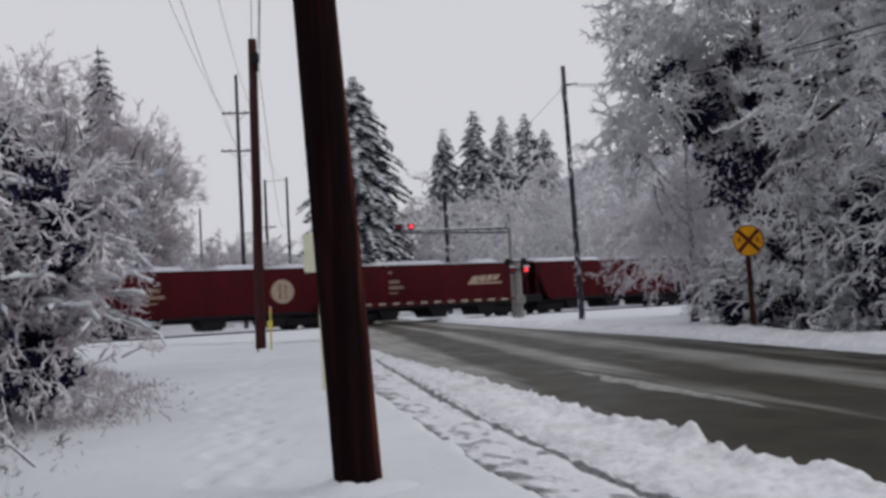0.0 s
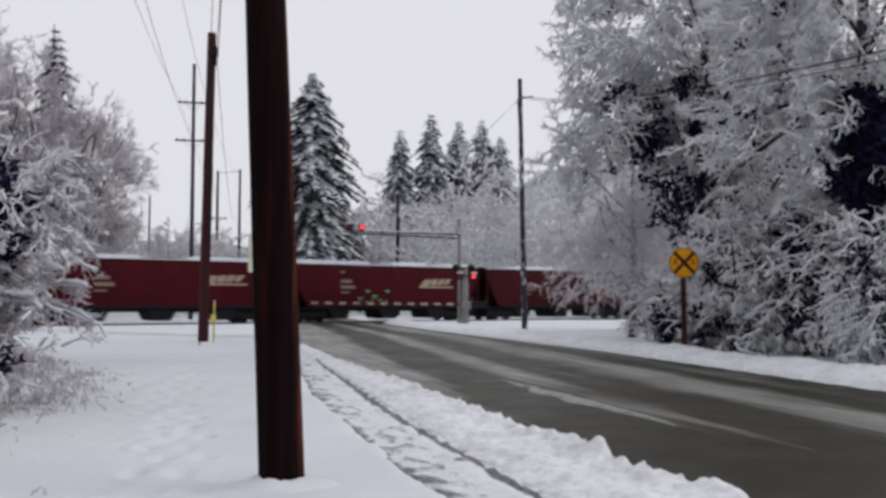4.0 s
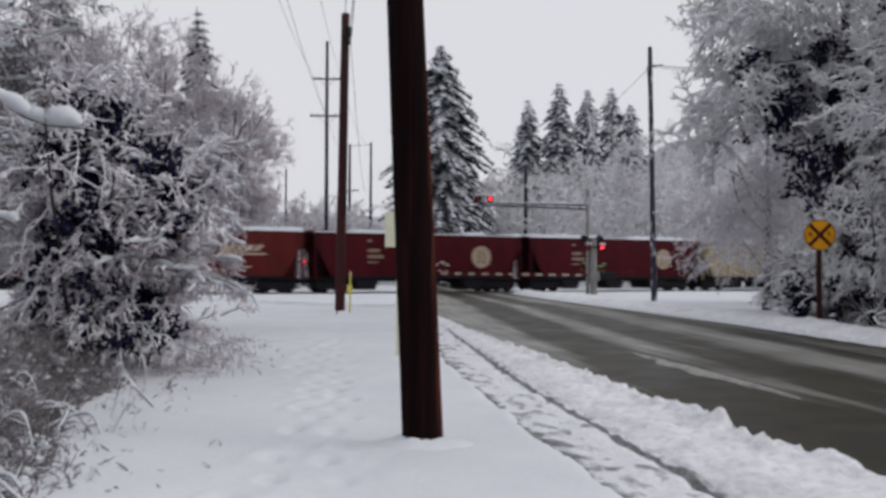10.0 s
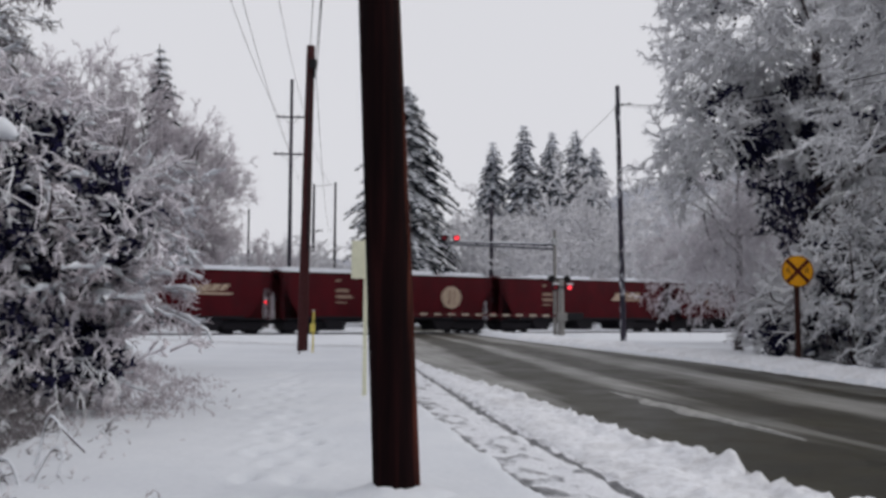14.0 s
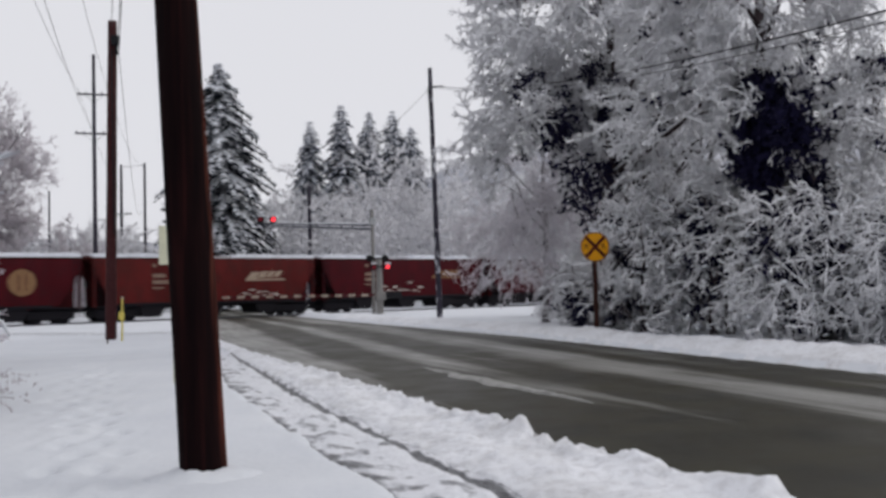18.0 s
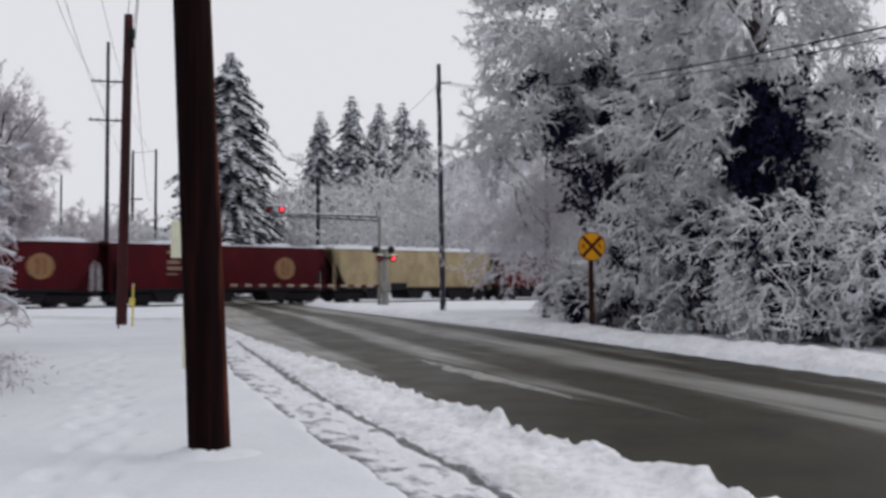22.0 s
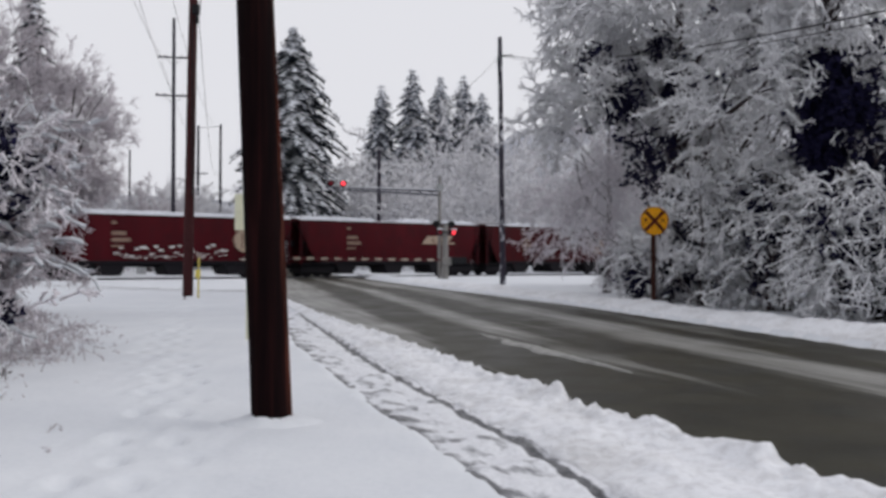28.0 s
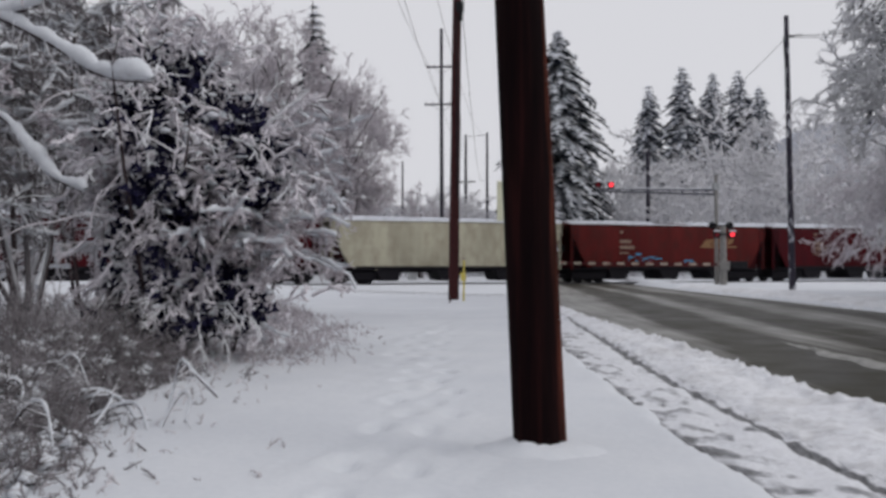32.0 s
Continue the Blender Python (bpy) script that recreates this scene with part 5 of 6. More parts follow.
def lamp_head(parent, x, y, z, lit, back=False):
    """A crossing light: round black shield, hood and red lens."""
    sg = 1 if back else -1
    h = part("lamp_head", disc(0.27, 0, sg * 0.04, sides=24), LAMPBLACK, parent, "black round signal head", at=pose(x, y, z))
    part("hood", prism([(-0.17, 0.0), (-0.17, 0.1), (-0.1, 0.18), (0.1, 0.18), (0.17, 0.1), (0.17, 0.0), (0.15, 0.0), (0.14, 0.09), (0.08, 0.155), (-0.08, 0.155), (-0.14, 0.09), (-0.15, 0.0)], sg * 0.04, sg * 0.32), LAMPBLACK, h)
    part("lens", disc(0.155, sg * 0.04, sg * 0.07, sides=20), lit, h, "lit red lens" if lit is REDLAMP else "dim red lens")
    part("housing", rod((0, -sg * 0.01, 0), (0, -sg * 0.22, 0), 0.13, 0.1, 12), LAMPBLACK, h)
    part("snow_cap", box(-0.2, 0.2, min(0, sg * 0.3), max(0.03, sg * 0.3), 0.17, 0.27, 0.04), SNOW, h, "snow on the hood")


def crossing_signal():
    turn = 17
    c = thing("crossing_signal", "pale steel crossing signal with red flashing lights and a cantilever arm", "railway signal", pose(1.9, 66.6, 0, 0, 0, turn))
    part("mast", rod((0, 0, -0.4), (0, 0, 4.0), 0.28, 0.2, 16), MASTGREY, c, "thick grey mast")
    part("upper_mast", rod((-0.25, 0.6, -0.3), (-0.25, 0.6, 7.6), 0.13, 0.12, 12), MASTGREY, c, "slim galvanised mast")
    part("junction_box", box(-0.5, -0.05, 0.35, 0.75, 6.5, 7.0, 0.03), GALV, c)
    for dz in (0, 0.45):
        part("arm_tube", rod((-0.25, 0.6, 6.2 + dz * 0.7), (-8.4, 0.6, 6.42 + dz * 0.35), 0.075, 0.06, 8), ARMSTEEL, c, "long horizontal tube")
    for i in range(9):
        x = -0.7 - i * 0.85
        part("arm_strut", rod((x, 0.6, 6.23), (x - 0.42, 0.6, 6.53), 0.035, sides=5), ARMSTEEL, c)
    part("arm_snow", box(-7.6, -0.4, 0.54, 0.66, 6.57, 6.64, 0.03), SNOW, c, "snow lying along the arm")
    part("hanger", rod((-8.05, 0.6, 5.8), (-8.05, 0.6, 7.0), 0.045, sides=8), GALV, c)
    for x, lit in ((-8.5, REDDIM), (-7.6, REDLAMP)):
        lamp_head(c, x, 0.4, 6.85, lit)
    part("light_arm", rod((-0.6, -0.2, 3.42), (0.6, -0.2, 3.42), 0.05, sides=8), LAMPBLACK, c)
    for x, lit in ((-0.52, REDDIM), (0.52, REDLAMP)):
        lamp_head(c, x, -0.3, 3.42, lit)
        lamp_head(c, x * 1.15, 0.35, 4.05, REDDIM, True)
    part("cross_arm", rod((-0.7, 0.2, 4.05), (0.7, 0.2, 4.05), 0.05, sides=8), LAMPBLACK, c)
    gate = part("gate_pivot", box(-0.35, 0.35, -0.45, -0.2, 1.0, 1.6, 0.04), MASTGREY, c)
    for i in range(22):
        part("gate_stripe", box(-0.5 - (i + 1) * 0.49, -0.5 - i * 0.49, -0.36, -0.3, 1.3 + 0.004 * i, 1.46 + 0.004 * i), GATEWHITE if i % 2 else GATERED, gate)
    for x, m in ((-5.1, REDDIM), (-8.0, REDDIM), (-11.1, REDDIM)):
        part("gate_lamp", rod((x, -0.36, 1.55), (x, -0.43, 1.55), 0.06, sides=12), m, gate, "small red lamp")
    for sg in (-1, 1):
        part("counterweight", box(0.3, 1.5, -0.3 + sg * 0.28 - 0.05, -0.3 + sg * 0.28 + 0.05, 1.1, 1.6, 0.06), LAMPBLACK, gate, "dark counterweight plate")


crossing_signal()


def back_sign():
    """A sign seen from behind, hidden for most of the time by the thick pole."""
    c = thing("road_sign", "pale sign panel seen from behind on a thin white post", "road sign", pose(-3.16, 16.6, 0, 0, 0, 8))
    part("post", box(-0.035, 0.035, -0.03, 0.03, -0.3, 2.75, 0.006), SIGNBACK, c, "thin white post")
    part("panel", box(-0.25, 0.3, -0.06, -0.04, 2.05, 2.72, 0.01), SIGNBACK, c, "pale yellowish panel")


back_sign()


def marker():
    c = thing("pipeline_marker", "slim yellow marker post standing in snow beside the pole", "marker post", pose(-8.4, 34.4, 0))
    part("tube", rod((0, 0, -0.3), (0.02, 0, 1.5), 0.036, 0.036, 10), MARKYELLOW, c)
    part("cap", rod((0.02, 0, 1.5), (0.02, 0, 1.58), 0.06, 0.05, 10), GATEWHITE, c)
    part("meter_box", box(-0.1, 0.1, -0.07, -0.04, 0.75, 1.05, 0.01), MARKYELLOW, c, "yellow box on its side")
    s = thing("stake", "short dark wooden stake in the snow", "stake", pose(-8.6, 33.2, 0))
    part("peg", rod((0, 0, -0.1), (0.01, 0, 0.3), 0.03, 0.02, 6), POSTWOOD, s)


marker()

# ---- trees and bushes on the far side of the road ----
frosted_tree("frosted_tree", "tall bare tree thick with rime, dark ivy on its trunk", 11, (9.3, 34, 0), 16, [(-0.6, 0.3, 12, 4.2, 4.0, 4.3, 85), (-2.7, 0, 7.4, 1.8, 2.0, 1.6, 12), (1.8, 1, 6.5, 2.6, 3, 3, 18)],
             0.42, 13, 0.2, 1.0, 0.42, -0.12, 1.3, 0.03, dark=70, ivy=[(0.4, 9.2, 0.6, 140)], blunt=True, tips=4, per=9, curl=0.24,
             patches=[(-2.0, -1.6, 7.4, 0.6, 0.9, 80), (0.0, -1.5, 7.7, 0.7, 0.55, 44), (1.1, -1.5, 7.0, 0.6, 0.6, 32), (-1.2, -1.6, 5.6, 0.7, 0.6, 26), (-1.1, -1.8, 4.6, 0.5, 0.6, 28),
                      (2.9, -1.2, 9.7, 0.5, 0.5, 26), (-2.9, -1.4, 8.9, 0.4, 0.4, 20), (-0.6, -1.5, 9.2, 0.5, 0.5, 26), (-0.2, -2.6, 2.2, 0.6, 1.3, 90), (0.4, -3.0, 1.0, 1.1, 0.5, 60), (-1.6, -2.6, 0.8, 0.6, 0.6, 36)])
frosted_tree("frosted_tree", "bare rime-coated tree with a dense dark ivy column", 12, (11.7, 24.6, 0), 15, [(-0.5, 0.6, 10.6, 3.3, 3.3, 3.2, 72), (2.0, 0.6, 6, 1.8, 2.5, 3.0, 24), (-2.2, 1.2, 6.8, 1.4, 2.0, 2.2, 18)],
             0.36, 12, 0.62, 1.0, 0.35, -0.1, 1.0, 0.023, dark=40, ivy=[(4.5, 7.2, 1.1, 620), (2.4, 4.6, 0.4, 110, 0.85, -0.4), (2.9, 4.6, 0.35, 80, -0.5, -0.4)], blunt=True, tips=4, per=9, curl=0.24,
             patches=[(0.2, -0.6, 5.9, 1.2, 1.1, 70), (2.6, -1.0, 7.2, 0.4, 0.5, 14)])
frosted_tree("frosted_tree", "spreading bare tree with drooping rime-coated branches", 13, (8.6, 41, 0), 9.5, [(0.2, -1.0, 5.6, 3.6, 3.0, 2.6, 36), (-1.4, -1, 3.2, 2.8, 2.4, 1.5, 12)], 0.2, 14, 0.15, 1.2, 0.5, -0.25, 1.4, 0.0145, per=9, mat=LEAFRIME, wood=MIDRIME)
frosted_tree("frosted_tree", "tall bare rime-coated tree at the verge", 14, (16.6, 29, 0), 10.2, [(0, 0, 5.0, 3.3, 3.4, 3.5, 50)], 0.33, 10, 0.2, 1.0, 0.42, -0.1, 1.3, 0.028, blunt=True, tips=4)
frosted_tree("frosted_tree", "bare rime-coated tree in the thicket", 15, (14.2, 37, 0), 15, [(0, 0, 8.5, 4.4, 4, 5.5, 70)], 0.33, 10, 0.15, 1.0, 0.42, -0.1, 1.4, 0.03)
frosted_tree("frosted_tree", "bare rime-coated tree near the railway", 16, (13, 49, 0), 10, [(0, 0, 4.6, 5.0, 4, 4.0, 60)], 0.28, 9, 0.1, 1.1, 0.45, -0.1, 1.5, 0.032)
frosted_tree("frosted_tree", "bare rime-coated tree in the thicket", 17, (19.8, 21, 0), 9, [(0, 0, 4.6, 3.0, 3.0, 3.4, 34)], 0.28, 9, 0.15, 1.0, 0.42, -0.1, 1.1, 0.023, blunt=True, tips=4)
for i, (x, y, h, s) in enumerate(((9.5, 29.4, 5.4, 1.9), (10.9, 27.0, 5.6, 1.9), (11.6, 22.6, 4.2, 1.9), (13.4, 20.4, 4.2, 1.9), (8.9, 33.0, 3.0, 1.3), (15.4, 19.4, 4.6, 1.9), (12.9, 25.0, 5.0, 2.0), (17, 17.0, 4.5, 1.9), (15.2, 22.4, 4.0, 2.0), (17.4, 24.6, 4.4, 2.2))):
    frosted_tree("frosted_bush", "dense bush of arching rime-coated stems beside the road", 30 + i, (x, y, 0), h, [(0, 0, h * 0.45, s, s, h * 0.5, 38)], 0.06, 5, 0.1, 0.8, 0.5, -0.22, 0.95, 0.028 if y > 26 else 0.021, stems=6, category="bush", leaf=0.085, dark=360 if y > 26 else 440, clump=0.6, deep=0.4,
                 snow=110, lump=0.07, blunt=True, tips=4, per=6, curl=0.36, canes=100, cane=1.5)
for i, (x, y, h, s) in enumerate(((12, 40, 3.5, 2.3),)):
    frosted_tree("frosted_bush", "low rime-coated bush on the snowy verge", 50 + i, (x, y, 0), h, [(0, 0, h * 0.5, s, s, h * 0.5, 16)], 0.05, 4, 0.1, 0.8, 0.5, -0.18, 0.9, 0.022, stems=5, category="bush")

# ---- trees and bushes beside the path ----
bush = frosted_tree("frosted_bush", "tall ivy-grown bush thick with rime beside the path", 60, (-7.2, 12.8, 0.2), 4.7, [(-0.05, 0, 2.6, 1.0, 1.0, 1.9, 90), (0.7, 0.3, 0.65, 0.6, 0.6, 0.5, 16), (-0.2, 0.2, 0.7, 0.9, 0.9, 0.6, 26), (0.9, 0.2, 2.5, 0.75, 0.8, 1.0, 22)],
                    0.045, 5, 0.1, 0.85, 0.45, -0.16, 0.46, 0.0185, stems=5, category="bush", leaf=0.07, clump=0.5, dark=1300, snow=480, lump=0.045, blunt=True, tips=3, per=4, curl=0.36, deep=0.35, mat=LEAFRIME, canes=110, cane=0.9,
                    patches=[(0.05 + 0.7 * math.cos(i * 2.4) * (i / 30) ** 0.5, -0.25, 1.6 + 1.5 * math.sin(i * 2.4) * (i / 30) ** 0.5, 0.12, 0.15, 3) for i in range(1, 30)]
                    + [(-0.1, -0.5, 0.35, 0.4, 0.25, 24), (0.95, -0.3, 0.4, 0.3, 0.2, 14)])


def long_stems(parent, seed, count):
    """Long pale stems that arch out of a bush and hang down in front of it."""
    rng = np.random.default_rng(seed)
    for _ in range(count):
        a = np.array([[rng.uniform(-0.7, 0.7), rng.uniform(-1.0, -0.7), rng.uniform(1.6, 3.4)]])
        d = np.array([[rng.uniform(-0.8, 0.8), -0.35, rng.uniform(0.1, 0.6)]])
        v, q = tubes([grow(rng, a, d, np.array([rng.uniform(0.9, 1.7)]), np.array([0.014]), 12, 0.14, -0.12, 0.6)], 6)
        part("long_stem", quick("long_stem", v, q, [LEAFRIME], True), None, parent, "pale hanging stem coated in rime")


long_stems(bush, 5, 9)
laden_tree("frosted_bush", "leggy bush with snow lying in shelves on its branches", 64, (-7.1, 13.5, 0.2), 3.7, 1.75, 4, 16, 0.014, 0.3, mat=THINRIME, category="bush", load=1.8)
laden_tree("frosted_tree", "many-stemmed tree with level snow-laden boughs beside the path", 61, (-10.7, 12.8, 0.2), 6.4, 2.5, 3, 16, 0.014, 0.44, mat=BRUSH, load=1.6)
laden_tree("frosted_tree", "many-stemmed tree with level snow-laden boughs beside the path", 62, (-11.6, 24.0, 0.2), 6.6, 2.4, 4, 20, 0.016, 0.45, mat=THINRIME, load=2.4)
laden_tree("frosted_tree", "many-stemmed tree with level snow-laden boughs beside the path", 66, (-13.4, 19.5, 0.2), 6.6, 2.5, 4, 18, 0.018, 0.25, mat=MIDRIME, load=1.6)
laden_tree("frosted_tree", "bare tree with snow-laden boughs behind the bushes", 67, (-11.6, 15.5, 0), 8.6, 2.6, 4, 21, 0.016, 0.36, mat=BRUSH, load=1.5)
laden_tree("frosted_tree", "bare tree with snow-laden boughs behind the bushes", 69, (-13.6, 17.2, 0), 10.5, 3.0, 4, 22, 0.018, 0.33, mat=BRUSH, load=1.6)
laden_tree("frosted_tree", "bare tree with snow-laden boughs behind the bushes", 68, (-9.2, 7.2, 0), 6.8, 2.2, 3, 18, 0.014, mat=THINRIME)
for i, (x, y, h, s) in enumerate(((-26.6, 90, 7.0, 1.7), (-30.0, 77, 18.0, 3.5), (-34.8, 76, 22.0, 5.2), (-40.5, 75, 25, 6.2), (-48, 74, 26, 6.5), (-57, 72, 26, 7.0))):
    frosted_tree("frosted_tree", "bare grey tree with thin rime beyond the railway", 63 + i * 7, (x, y, 0), h, [(0, 0, h * 0.57, s, s * 0.8, h * 0.42, 84 if h > 9 else 14)], 0.32, 14, 0.15, 0.6, 0.45, 0.18, 2.3, 0.027, mat=FARTWIG, per=9, clump=1.3)


def snowy_branch(points, r, seed, load=0.066):
    """A leafless branch bent under a thick roll of snow."""
    rng = np.random.default_rng(seed)
    c = thing("snowy_branch", "bare branch hanging over the path under thick snow", "branch", pose(*points[0]))
    p = np.array(points) - np.array(points[0])
    m = 64
    f = np.linspace(0, len(p) - 1, m)
    path = np.stack([np.interp(f, range(len(p)), p[:, k]) for k in range(3)], 1)
    for _ in range(3):
        path[1:-1] = (path[:-2] + 2 * path[1:-1] + path[2:]) / 4
    v, q = tubes([(path[None], np.linspace(r, r * 0.35, m)[None])], 7)
    part("wood", quick("wood", v, q, [BARK], True), None, c)
    # snow in lumps, some of it fallen off
    lump = np.array([noise.noise((a * 0.06, seed * 3.1, 0)) + 0.5 * noise.noise((a * 0.15, seed * 5.3, 2)) for a in range(m)])
    lump = lump + 0.3 * np.array([noise.noise((a * 0.33, seed * 7.7, 5)) for a in range(m)])
    roll = np.clip(load * (1 + 0.9 * lump), load * 0.35, load * 1.7) * np.minimum(1, (m - np.arange(m)) / 4 + 0.2)
    v, q = tubes([((path + np.stack([0 * roll, 0 * roll, roll * 0.86 + r * 0.45], 1))[None], roll[None])], 12)
    part("snow_roll", quick("snow_roll", v, q, [SNOW], True), None, c, "roll of fresh snow")
    a, d, ln, rr = spawn(rng, path[None], np.full((1, m), 0.014), 20, 0.1, 1.0, 0.12, 0.7)
    g = grow(rng, a, d + [0, 0, -0.4], ln, rr, 4, 0.2, -0.15)
    v, q = tubes([g], 4)
    tagged(part("twig_spray", quick("twigs", v, q, [FROST]), None, c), kind="stuff")


snowy_branch([(-10.1, 11.65, 5.14), (-9.33, 11.42, 4.72), (-8.57, 11.36, 4.37), (-7.93, 11.3, 4.05), (-7.4, 11.3, 3.7), (-7.05, 11.3, 3.57), (-6.54, 11.3, 3.52)], 0.038, 1, 0.1)
snowy_branch([(-10.1, 11.54, 3.91), (-8.71, 11.41, 3.16), (-8.28, 11.3, 2.73), (-7.95, 11.3, 2.4), (-7.47, 11.3, 2.2)], 0.032, 2, 0.076)
snowy_branch([(-9.98, 11.54, 4.56), (-8.92, 11.36, 4.47), (-8.21, 11.3, 4.56), (-7.74, 11.3, 4.85), (-7.39, 11.3, 4.95)], 0.028, 3, 0.092)
snowy_branch([(-10.33, 11.54, 5.38), (-9.15, 11.42, 5.23), (-8.33, 11.36, 5.27), (-7.62, 11.3, 5.2)], 0.026, 4, 0.088)


def undergrowth(seed, y0, y1, n, tall, mat, label, side=1.5, back=0.0):
    """Weeds and brambles along the left bank, with snow between them."""
    rng = np.random.default_rng(seed)
    y = rng.uniform(y0, y1, n)
    edge = np.interp(y, BANK_Y, BANK_X) - back
    x = edge - np.abs(rng.standard_normal(n)) * side + 0.25 + 0.9 * (rng.uniform(0, 1, n) < 0.035)
    z = ground_height(x, y)
    d = rng.standard_normal((n, 3)) * [0.55, 0.55, 0.2] + [0, 0, 0.8]
    ln = rng.uniform(0.25, 0.9, n) * np.clip((edge - x + 0.5) / 1.2, 0.3 if side > 0 else 0.6, 1.2) * tall
    p = grow(rng, np.stack([x, y, z - 0.03], 1), d, ln, np.full(n, 0.009), 4, 0.2, -0.14)
    a, dd, l2, r2 = spawn(rng, p[0], p[1], 8, 0.2, 0.9, 0.4, 0.9)
    v, q = joined(tubes([p], 3), spikes(a, dd + [0, 0, -0.2], l2, r2))
    tagged(new("undergrowth", quick("undergrowth", v, q, [mat])), label, "weeds", kind="stuff")


undergrowth(8, 7.3, 11.8, 2700, 1.0, BRUSH, "tangle of dark frosted weeds along the bank", back=0.1)
undergrowth(9, 2.0, 7.6, 1300, 0.7, BRUSH, "snow-dusted weeds low on the bank", back=-0.25)
undergrowth(10, 5.0, 15, 120, 0.42, MIDRIME, "thin dry stems poking out of the snow", -0.55)
undergrowth(20, 12.5, 20, 420, 0.5, THINRIME, "fringe of dry frosted stalks at the foot of the bushes", -0.5)


def weed_snow():
    """Lumps of snow lying on the weeds, with dark gaps between them."""
    rng = np.random.default_rng(28)
    n = 1500
    y = np.where(rng.uniform(0, 1, n) < 0.55, rng.uniform(2.5, 7.6, n), rng.uniform(7.6, 11.5, n))
    x = np.interp(y, BANK_Y, BANK_X) - np.abs(rng.standard_normal(n)) * 1.3 + np.where(y < 7.6, 0.15, -0.1)
    z = ground_height(x, y) + rng.uniform(0.05, 0.42, n) * np.clip((np.interp(y, BANK_Y, BANK_X) - x) / 0.8, 0.2, 1)
    v, t = clumps(rng, np.stack([x, y, z], 1), 0.048)
    tagged(new("weed_snow", quick("weed_snow", v, t, [SNOW], True)), "small lumps of snow lying on the weeds", "snow", kind="stuff")


weed_snow()
undergrowth(18, 11.0, 24, 2000, 0.55, THINRIME, "pale dry grass whitened by rime")


def bank_soil():
    """Leaf litter under the bushes, with snow in patches."""
    ys = spaced([(-8, 3, 1.0), (3.0, 12.5, 0.2)])
    w = np.linspace(0, 1, 26)
    edge = np.interp(ys, BANK_Y, BANK_X) - 0.55 - 0.9 * np.clip((8.4 - ys) / 2.0, 0, 1) + 0.3 * np.sin(ys * 2.3) + 0.15 * np.sin(ys * 6.1)
    gx = edge[:, None] - w[None] ** 1.3 * 7.0
    gy = np.repeat(ys[:, None], 26, 1)
    z = ground_height(gx, gy) + np.where(w < 0.03, -0.05, 0.03) + 0.05 * np.abs(lumps(gx, gy, 2.2, 31))
    idx = np.arange(gx.size).reshape(gx.shape)
    q = np.stack([idx[:-1, :-1], idx[1:, :-1], idx[1:, 1:], idx[:-1, 1:]], -1).reshape(-1, 4)
    tagged(new("bank_soil", quick("bank_soil", np.stack([gx, gy, z], -1).reshape(-1, 3), q, [SOIL], True)), "dark leaf litter under the bushes with snow patches", "soil", kind="structure")


bank_soil()


def bramble(points, seed):
    """A thin stem arching out of the bank with snow along it."""
    rng = np.random.default_rng(seed)
    c = thing("bramble", "thin bramble stem arching under a line of snow", "bramble", pose(*points[0]), "brambles on the bank")
    p = np.array(points) - np.array(points[0])
    f = np.linspace(0, len(p) - 1, 18)
    k = np.arange(len(p))
    path = np.stack([np.interp(f, k, p[:, j]) for j in range(3)], 1)
    for _ in range(8):
        path[1:-1] = (path[:-2] + path[1:-1] * 2 + path[2:]) / 4
    v, q = tubes([(path[None], np.full((1, 18), 0.009))], 5)
    part("stem", quick("stem", v, q, [BARK], True), None, c)
    v, q = tubes([((path + [0, 0, 0.018])[None], (0.006 + 0.01 * rng.uniform(0, 1, 18))[None])], 6)
    part("snow_line", quick("snow_line", v, q, [SNOW], True), None, c, "snow along the stem")
    a, d, ln, rr = spawn(rng, path[None], np.full((1, 18), 0.012), 9, 0.1, 1.0, 0.25, 0.7)
    v, t = spikes(a, d, ln, rr)
    tagged(part("twig_spray", quick("twig_spray", v, t, [FROST]), None, c), kind="stuff")


rb = np.random.default_rng(77)
for i in range(18):
    y = rb.uniform(5.0, 9.0)
    x = np.interp(y, [5, 7, 10, 14], [-3.6, -4.2, -5.4, -6.7]) - rb.uniform(-0.3, 1.0)
    z = float(ground_height(np.array([x]), np.array([y]))[0]) - 0.03
    w, h, dx = rb.uniform(0.35, 0.9), rb.uniform(0.2, 0.6), rb.choice([-1, -1, -1, -1, 0.5])
    bramble([(x, y, z), (x + dx * w * 0.3, y + rb.uniform(-0.2, 0.2), z + h), (x + dx * w * 0.7, y + rb.uniform(-0.3, 0.3), z + h * 0.8), (x + dx * w, y + rb.uniform(-0.3, 0.3), z + h * 0.25)], 200 + i)


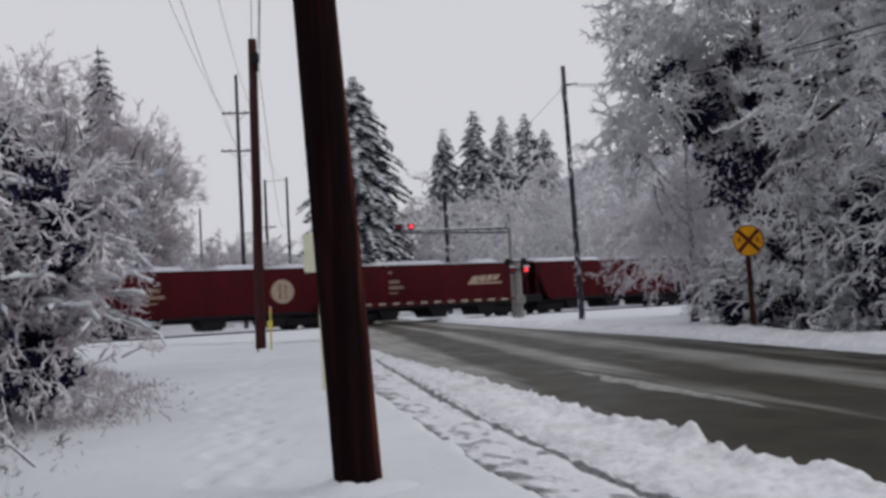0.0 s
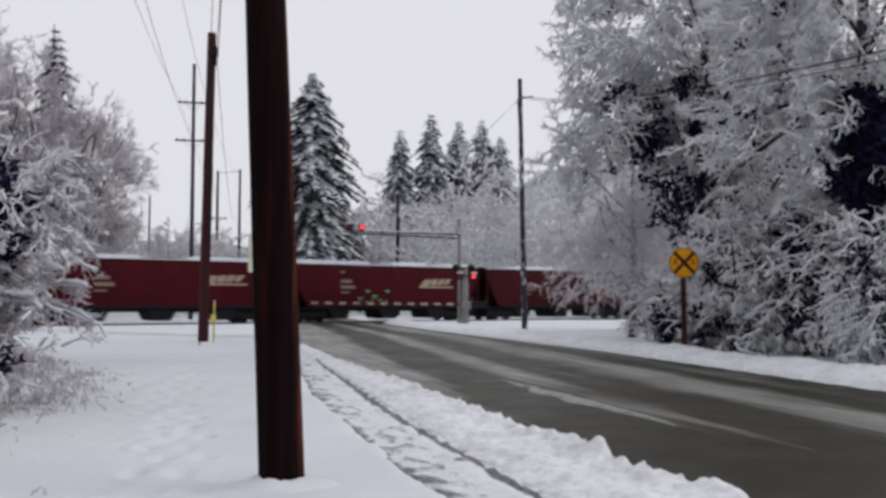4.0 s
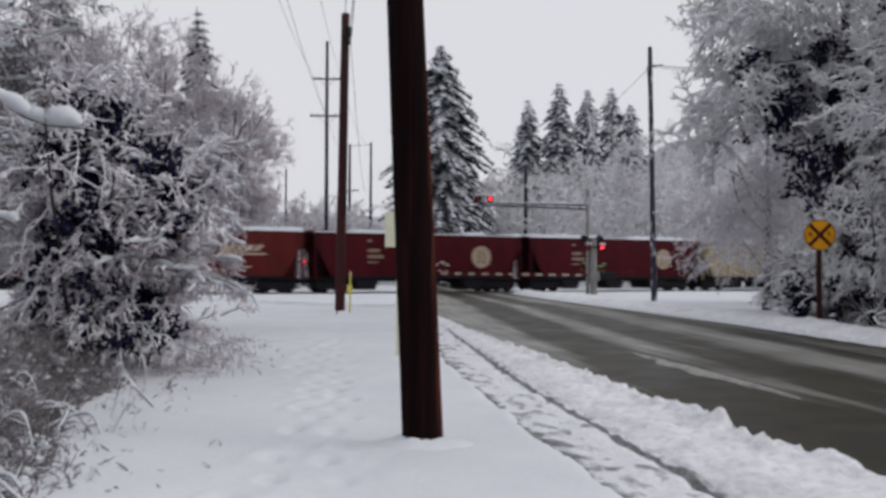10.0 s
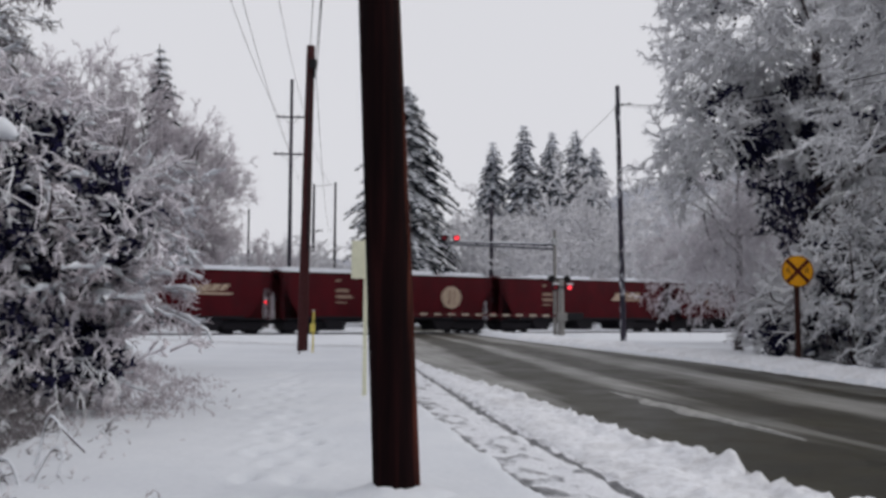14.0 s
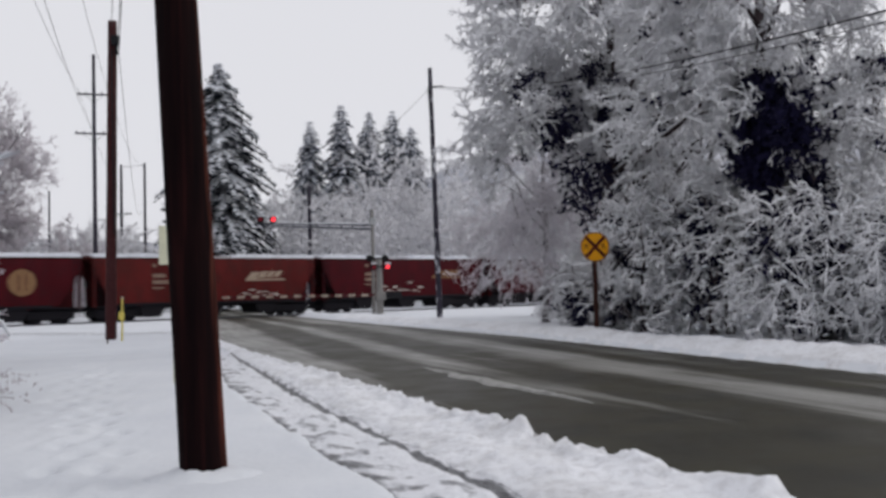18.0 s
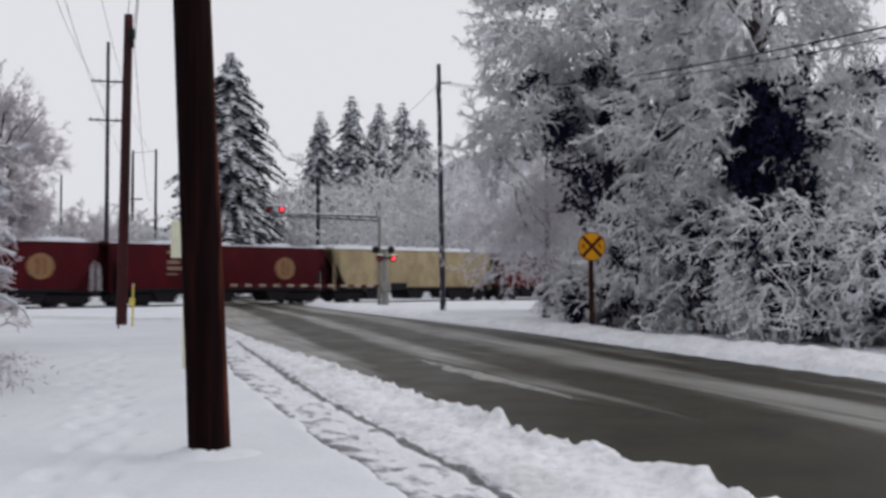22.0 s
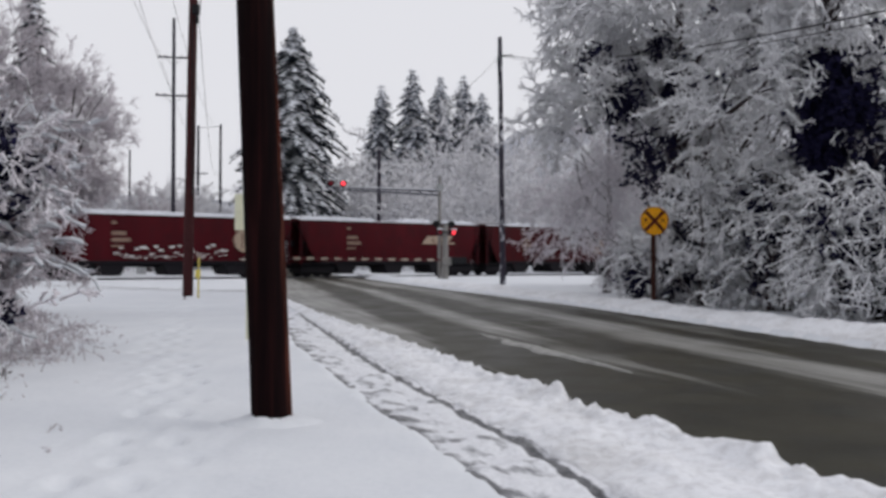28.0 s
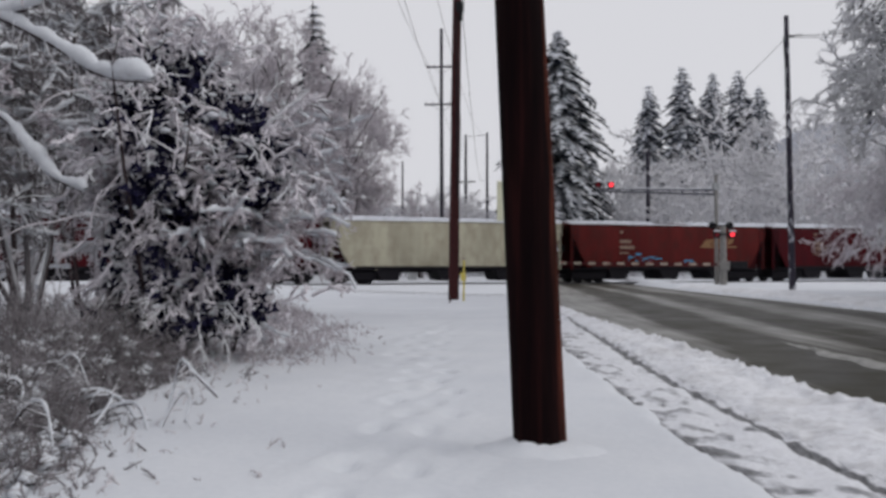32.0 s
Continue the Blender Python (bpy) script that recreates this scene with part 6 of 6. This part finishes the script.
def tyre_track():
    """Grey tyre marks of the drive that crosses the path before the railway."""
    px, py = [-30, -19, -10.5, -6.6], [51.5, 46.2, 40.8, 40.2]
    f = np.linspace(0, 1, 80)
    x, y = np.interp(f, [0, 0.45, 0.85, 1], px), np.interp(f, [0, 0.45, 0.85, 1], py)
    for off in (0, 1.6):
        v = []
        for w in (-0.16, 0, 0.16):
            v.append(np.stack([x, y + w + off, ground_height(x, y + w + off) + 0.012 - 0.01 * (w == 0)], 1))
        v = np.concatenate(v)
        idx = np.arange(len(v)).reshape(3, -1)
        q = np.stack([idx[:-1, :-1], idx[:-1, 1:], idx[1:, 1:], idx[1:, :-1]], -1).reshape(-1, 4)
        me = quick("tyre_track", v, q, [SLUSH], True)
        uv = me.uv_layers.new(name="UVMap")
        u = np.stack([v[:, 0], np.repeat([0.0, 0.5, 1.0], 80)], 1)[q.ravel()]
        uv.data.foreach_set("uv", u.astype(np.float32).ravel())
        tagged(new("tyre_track", me), "grey slushy tyre mark across the snow", "tyre track", kind="structure")


tyre_track()


def slush_ridge():
    """Slush pushed up into a low ridge between the wheel tracks."""
    f = np.linspace(0, 1, 70)
    x = np.interp(f, [0, 0.35, 0.7, 1], [1.3, 1.77, 2.45, 3.1])
    y = np.interp(f, [0, 0.35, 0.7, 1], [19.5, 17.3, 14.8, 12.5])
    v = []
    for k, w in enumerate(np.linspace(-1, 1, 9)):
        wd = (0.02 + 0.17 * np.sin(np.pi * f) ** 0.9) * (1 + 1.1 * lumps(f * 9, f * 0 + (w > 0) * 9, 1.0, 6))
        gx, gy = x + w * wd * 0.85, y + w * wd * 0.4
        h = (1 - w * w) * (0.02 + 0.05 * f + 0.035 * lumps(gx, gy, 4.0, 3)) * np.sin(np.pi * f) ** 0.4
        v.append(np.stack([gx, gy, -0.092 + h - 0.02 * (abs(w) > 0.99)], 1))
    v = np.concatenate(v)
    idx = np.arange(len(v)).reshape(9, -1)
    q = np.stack([idx[:-1, :-1], idx[1:, :-1], idx[1:, 1:], idx[:-1, 1:]], -1).reshape(-1, 4)
    tagged(new("slush_ridge", quick("slush_ridge", v, q, [GREYSNOW], True)), "low ridge of grey slush on the wet road", "slush")


slush_ridge()


def far_signal():
    """The crossing light on the other side of the railway, seen between the cars."""
    c = thing("crossing_signal", "pale crossing signal with red lights beyond the passing train", "railway signal", pose(-24.4, 80, 0, 0, 0, 20))
    part("mast", rod((0, 0, -0.3), (0, 0, 3.6), 0.12, 0.1, 12), MASTGREY, c, "pale mast")
    part("light_arm", rod((-0.7, -0.1, 2.45), (0.7, -0.1, 2.45), 0.05, sides=8), LAMPBLACK, c)
    for x, lit in ((-0.62, REDDIM), (0.62, REDLAMP)):
        lamp_head(c, x, -0.2, 2.45, lit)
    part("base_box", box(-0.4, 0.4, -0.3, 0.3, -0.3, 1.2, 0.04), GALV, c)


far_signal()

# ---- beyond the railway ----
fir("fir_tree", "large dark fir laden with snow behind the crossing", 70, (-16.1, 115, 0), 31.0, 7.3, 0.97, 0.62, full=0.47)
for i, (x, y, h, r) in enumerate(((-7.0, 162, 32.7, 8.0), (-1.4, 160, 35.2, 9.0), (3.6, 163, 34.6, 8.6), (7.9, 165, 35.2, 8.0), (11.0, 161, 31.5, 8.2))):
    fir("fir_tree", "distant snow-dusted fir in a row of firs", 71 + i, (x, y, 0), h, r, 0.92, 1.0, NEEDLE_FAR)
fir("fir_tree", "tall slim fir rising behind bare trees", 80, (-36.6, 86, 0), 28.2, 5.4, 0.5, 1.1)
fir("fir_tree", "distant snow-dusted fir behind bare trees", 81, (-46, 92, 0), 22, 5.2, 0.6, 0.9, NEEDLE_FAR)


def woods():
    """Bare woods white with rime, far off, with haze put into their colour."""
    rng = np.random.default_rng(9)
    x = np.concatenate([rng.uniform(-75, -26, 45), rng.uniform(-12, 70, 92)])
    y = np.concatenate([rng.uniform(96, 150, 45), rng.uniform(90, 150, 92)])
    keep = (x < -26) | (x > -0.08 * y)
    x, y = x[keep], y[keep]
    n = len(x)
    h = np.where(x < -26, rng.uniform(7, 11, n), rng.uniform(13, 20, n))
    t = grow(rng, np.stack([x, y, 0 * x - 0.2], 1), np.tile([0, 0, 1.0], (n, 1)), h * 0.85, np.full(n, 0.2), 6, 0.06, 0.02)
    blobs = [(a, b, c * 0.52, 3.2, 3.2, c * 0.48, 9) for a, b, c in zip(x, y, h)]
    # pale filler between the twigs gives the soft look of haze
    c = np.repeat(np.array([(a, q, r) for a, q, r, *_ in blobs]), 46, 0)
    c = c + unit(rng.standard_normal(c.shape)) * rng.uniform(0, 1, (len(c), 1)) ** 0.5 * np.repeat(np.array([(2.8, 2.8, h0 * 0.45) for h0 in h]), 46, 0)
    fill = leaves(rng, c, 0.3, 5, 0.6)
    v, f = joined(fill, tubes([t], 4), sprays(rng, blobs, 2.8, 0.065, 0.05, 5, 3, 4, 1.8))
    tagged(new("far_woods", quick("far_woods", v, f, [HAZE])), "distant bare woods white with rime, haze in their colour", "woods", kind="stuff")


woods()


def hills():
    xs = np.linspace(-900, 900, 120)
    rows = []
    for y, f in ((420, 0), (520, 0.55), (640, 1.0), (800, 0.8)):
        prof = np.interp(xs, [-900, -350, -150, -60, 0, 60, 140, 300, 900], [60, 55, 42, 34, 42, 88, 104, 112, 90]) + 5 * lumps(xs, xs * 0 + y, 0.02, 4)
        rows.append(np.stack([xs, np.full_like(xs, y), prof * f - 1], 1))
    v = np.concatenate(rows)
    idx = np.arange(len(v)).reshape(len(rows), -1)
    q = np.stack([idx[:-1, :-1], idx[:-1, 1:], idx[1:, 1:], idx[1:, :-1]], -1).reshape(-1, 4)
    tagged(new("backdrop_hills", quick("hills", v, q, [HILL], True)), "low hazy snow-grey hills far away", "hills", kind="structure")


hills()



def motions():
    """The train runs by at a steady pace."""
    times = [0, 0.05, 0.2, 0.6] + [float(i) for i in range(1, 32)] + [31.4, 31.8, 31.95, 32]
    for n, c in CARS:
        walk(c, [(t, on_track(FIRST + (n + 0.5) * PITCH - SPEED * t)) for t in times])


motions()
